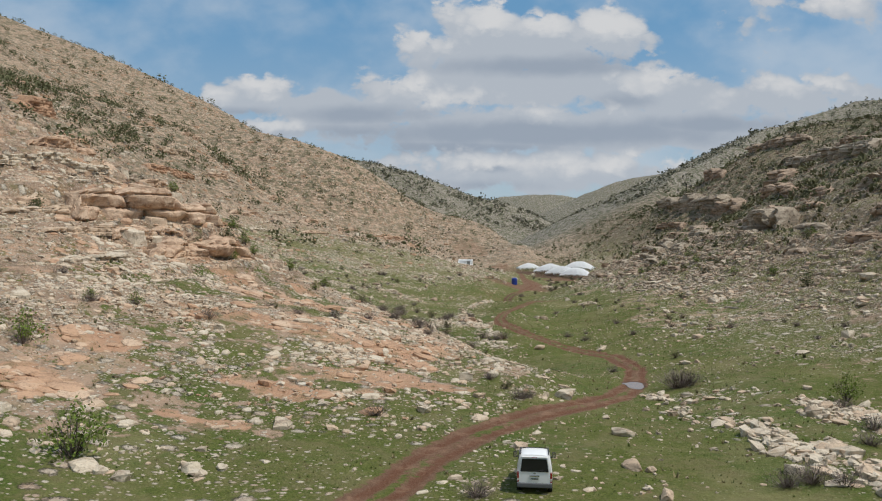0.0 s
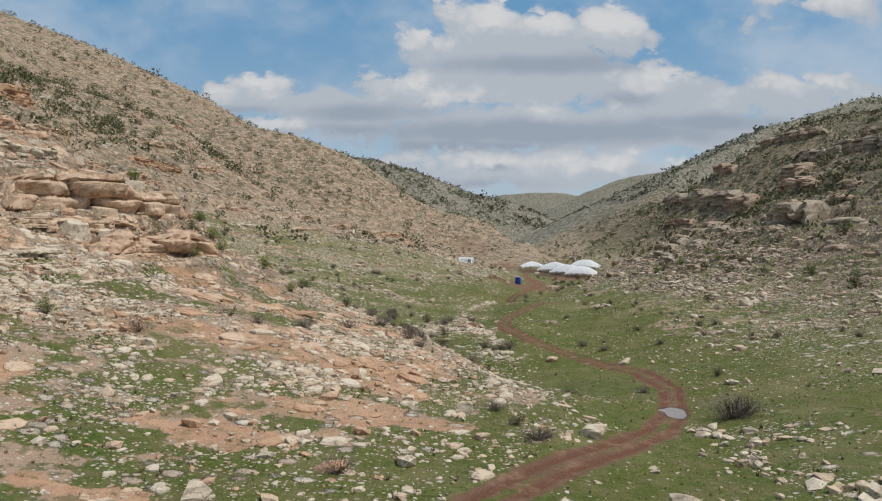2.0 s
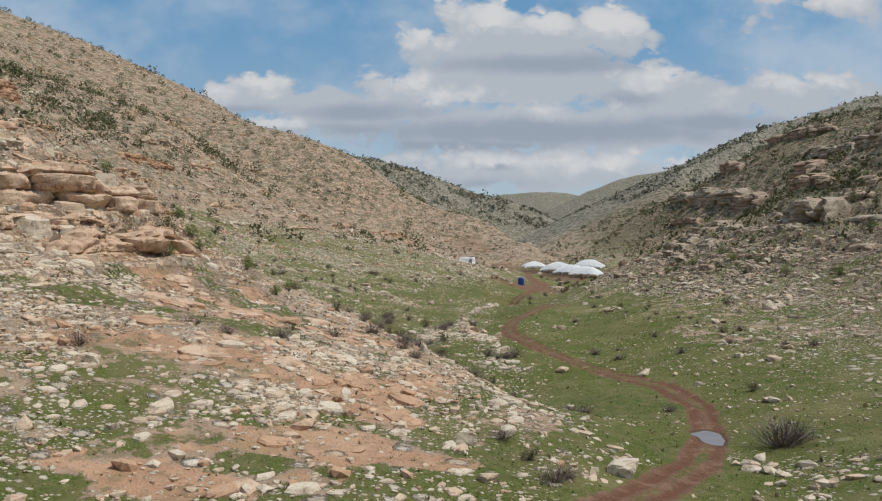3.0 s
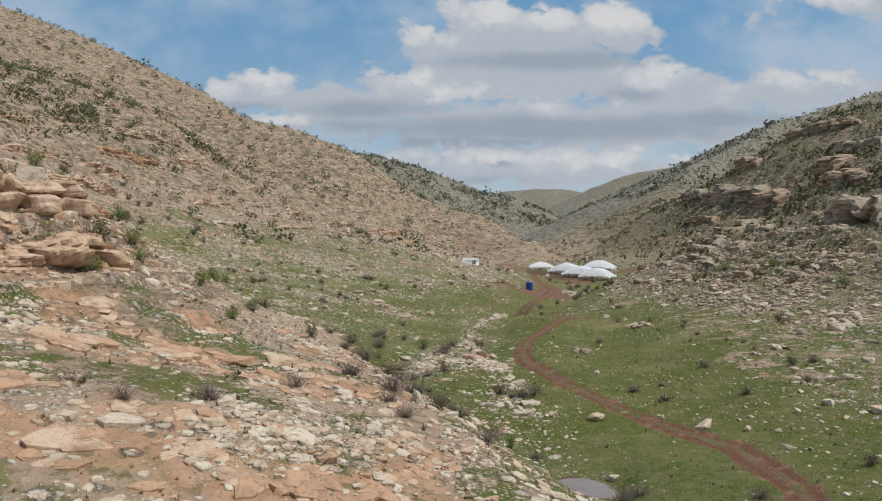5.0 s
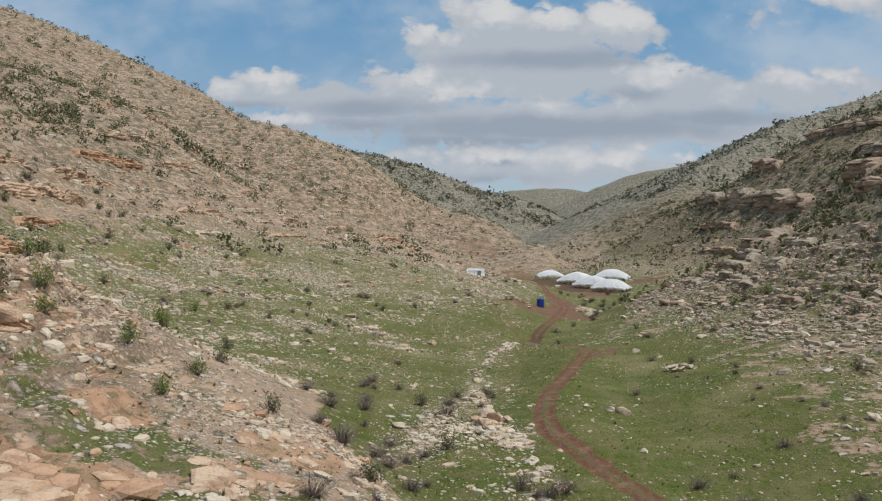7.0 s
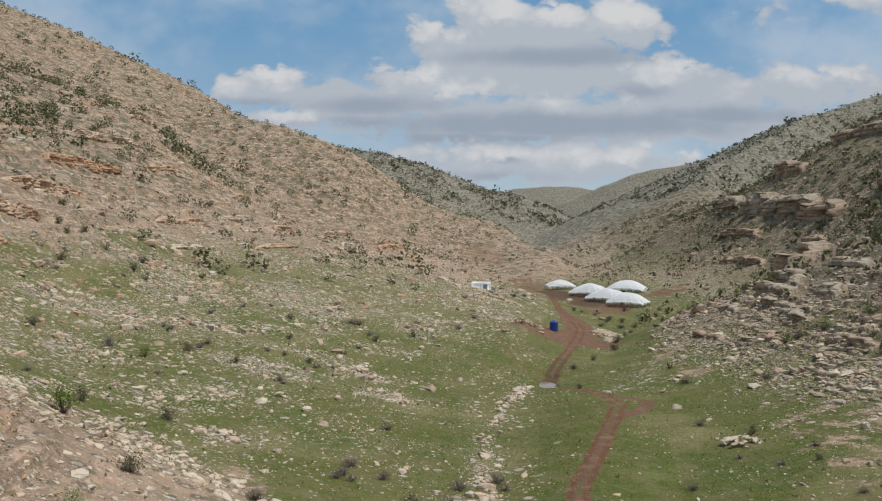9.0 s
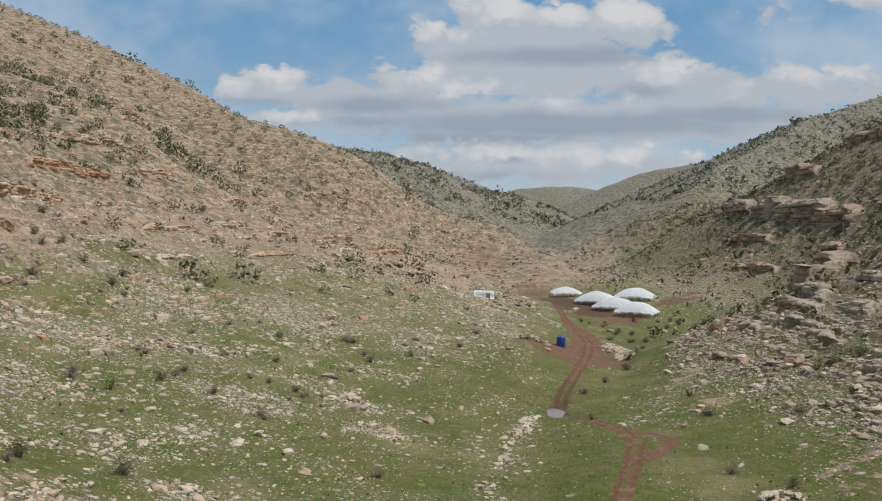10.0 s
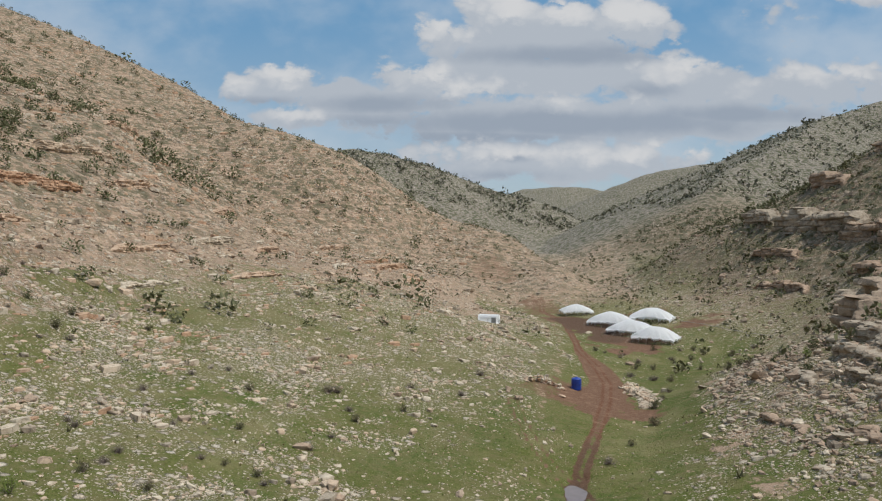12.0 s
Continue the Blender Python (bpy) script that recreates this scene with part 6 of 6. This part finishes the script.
def shelter(x, y, heading):
    """A small white tarpaulin shelter with rounded shoulders and a grey panel for its shaded doorway."""
    top = new("tarpaulin_shelter")
    z = lie(x, y)
    top.matrix_world = pose(x, y, z - 0.05, 0, 0, heading)
    section = [(-1.5, -0.3), (-1.5, 1.2), (-1.35, 1.7), (-0.9, 2.1), (0, 2.25), (0.9, 2.1), (1.35, 1.7), (1.5, 1.2), (1.5, -0.3)]
    bm = bmesh.new()
    rows = []
    for i in range(9):
        px = -2.9 + 5.8 * i / 8
        sag = 1 - 0.03 * math.sin(math.pi * (i % 2))
        rows.append([bm.verts.new((px, yy * sag, zz * sag)) for yy, zz in section])
    for a, b in zip(rows, rows[1:]):
        for k in range(len(section) - 1):
            bm.faces.new((a[k], a[k + 1], b[k + 1], b[k]))
    bm.faces.new(rows[-1])
    bmesh.ops.solidify(bm, geom=bm.faces[:], thickness=0.04)
    part("cover", bm, CLOTH, top, "white tarpaulin cover", True)
    # flat grey panel: the shade inside the open doorway put into its colour
    part("doorway", panel([(1.0, -1.56, 0.0), (2.3, -1.56, 0.0), (2.3, -1.56, 1.5), (1.0, -1.56, 1.5)], 0.05, (0, -1, 0)), DOOR_SHADE, top, "grey panel for the shaded doorway")
    for px in (-2.9, 0.0, 2.9):
        part("hoop", tube((px, -1.56, -0.3), (px, -1.56, 1.25), 0.03), POLE, top)
    tagged(top, "small white tarpaulin shelter on the stony hillside", "shelter")


shelter(10.6, 318, -14)


def rail_fence(points):
    """A low pen edge: poles laid from post to post."""
    top = new("pole_fence")
    x0, y0 = points[0]
    base = lie(x0, y0)
    top.location = (x0, y0, base)
    last = None
    for x, y in points:
        z = lie(x, y) - base
        part("post", tube((x - x0, y - y0, z - 0.2), (x - x0, y - y0, z + 0.8), 0.06), POLE, top)
        if last:
            part("rail", tube(last, (x - x0, y - y0, z + 0.65), 0.08), ROPE, top)
        last = (x - x0, y - y0, z + 0.65)
    tagged(top, "low pole fence along the edge of the camp", "fence")


rail_fence([(74, 350), (77.5, 341), (80.5, 330), (83, 318), (84.5, 304)])


def earth_bank(cx, cy, length, heading, high, label, seed):
    """A pushed-up bank of earth and rubble, lumps of all sizes heaped along a line."""
    r = random.Random(seed)
    top = new("rubble_bank")
    base = lie(cx, cy)
    top.location = (cx, cy, base)
    c, s = math.cos(radians(heading)), math.sin(radians(heading))
    for i in range(int(length * 7)):
        u, v = r.uniform(-0.5, 0.5) * length, r.gauss(0, 0.34)
        dx, dy = c * u - s * v * 2.4, s * u + c * v * 2.4
        z = lie(cx + dx, cy + dy) - base
        crown = high * math.exp(-3 * v * v) * (1 - (2 * u / length) ** 4)
        size = r.uniform(0.25, 0.62)
        ob = new("stone", BLOCKS[r.randrange(8)][(LIME if r.random() < 0.8 else RUST).name])
        ob.parent = top
        ob.matrix_basis = pose(dx, dy, z + crown * r.uniform(0.1, 0.75), r.uniform(-40, 40), r.uniform(-40, 40), r.uniform(0, 360)) @ Matrix.Diagonal((size, size * 0.8, size * 0.7, 1))
    return tagged(top, label, "rubble bank")


earth_bank(18.2, 248.5, 7.5, 12, 1.5, "pale heap of earth and rubble beside the tank", 21)
earth_bank(37.2, 252, 17, 98, 0.8, "stony bank pushed up along the edge of the track", 22)
earth_bank(14.5, 296, 22, -58, 0.7, "low stony bank above the track below the camp", 23)
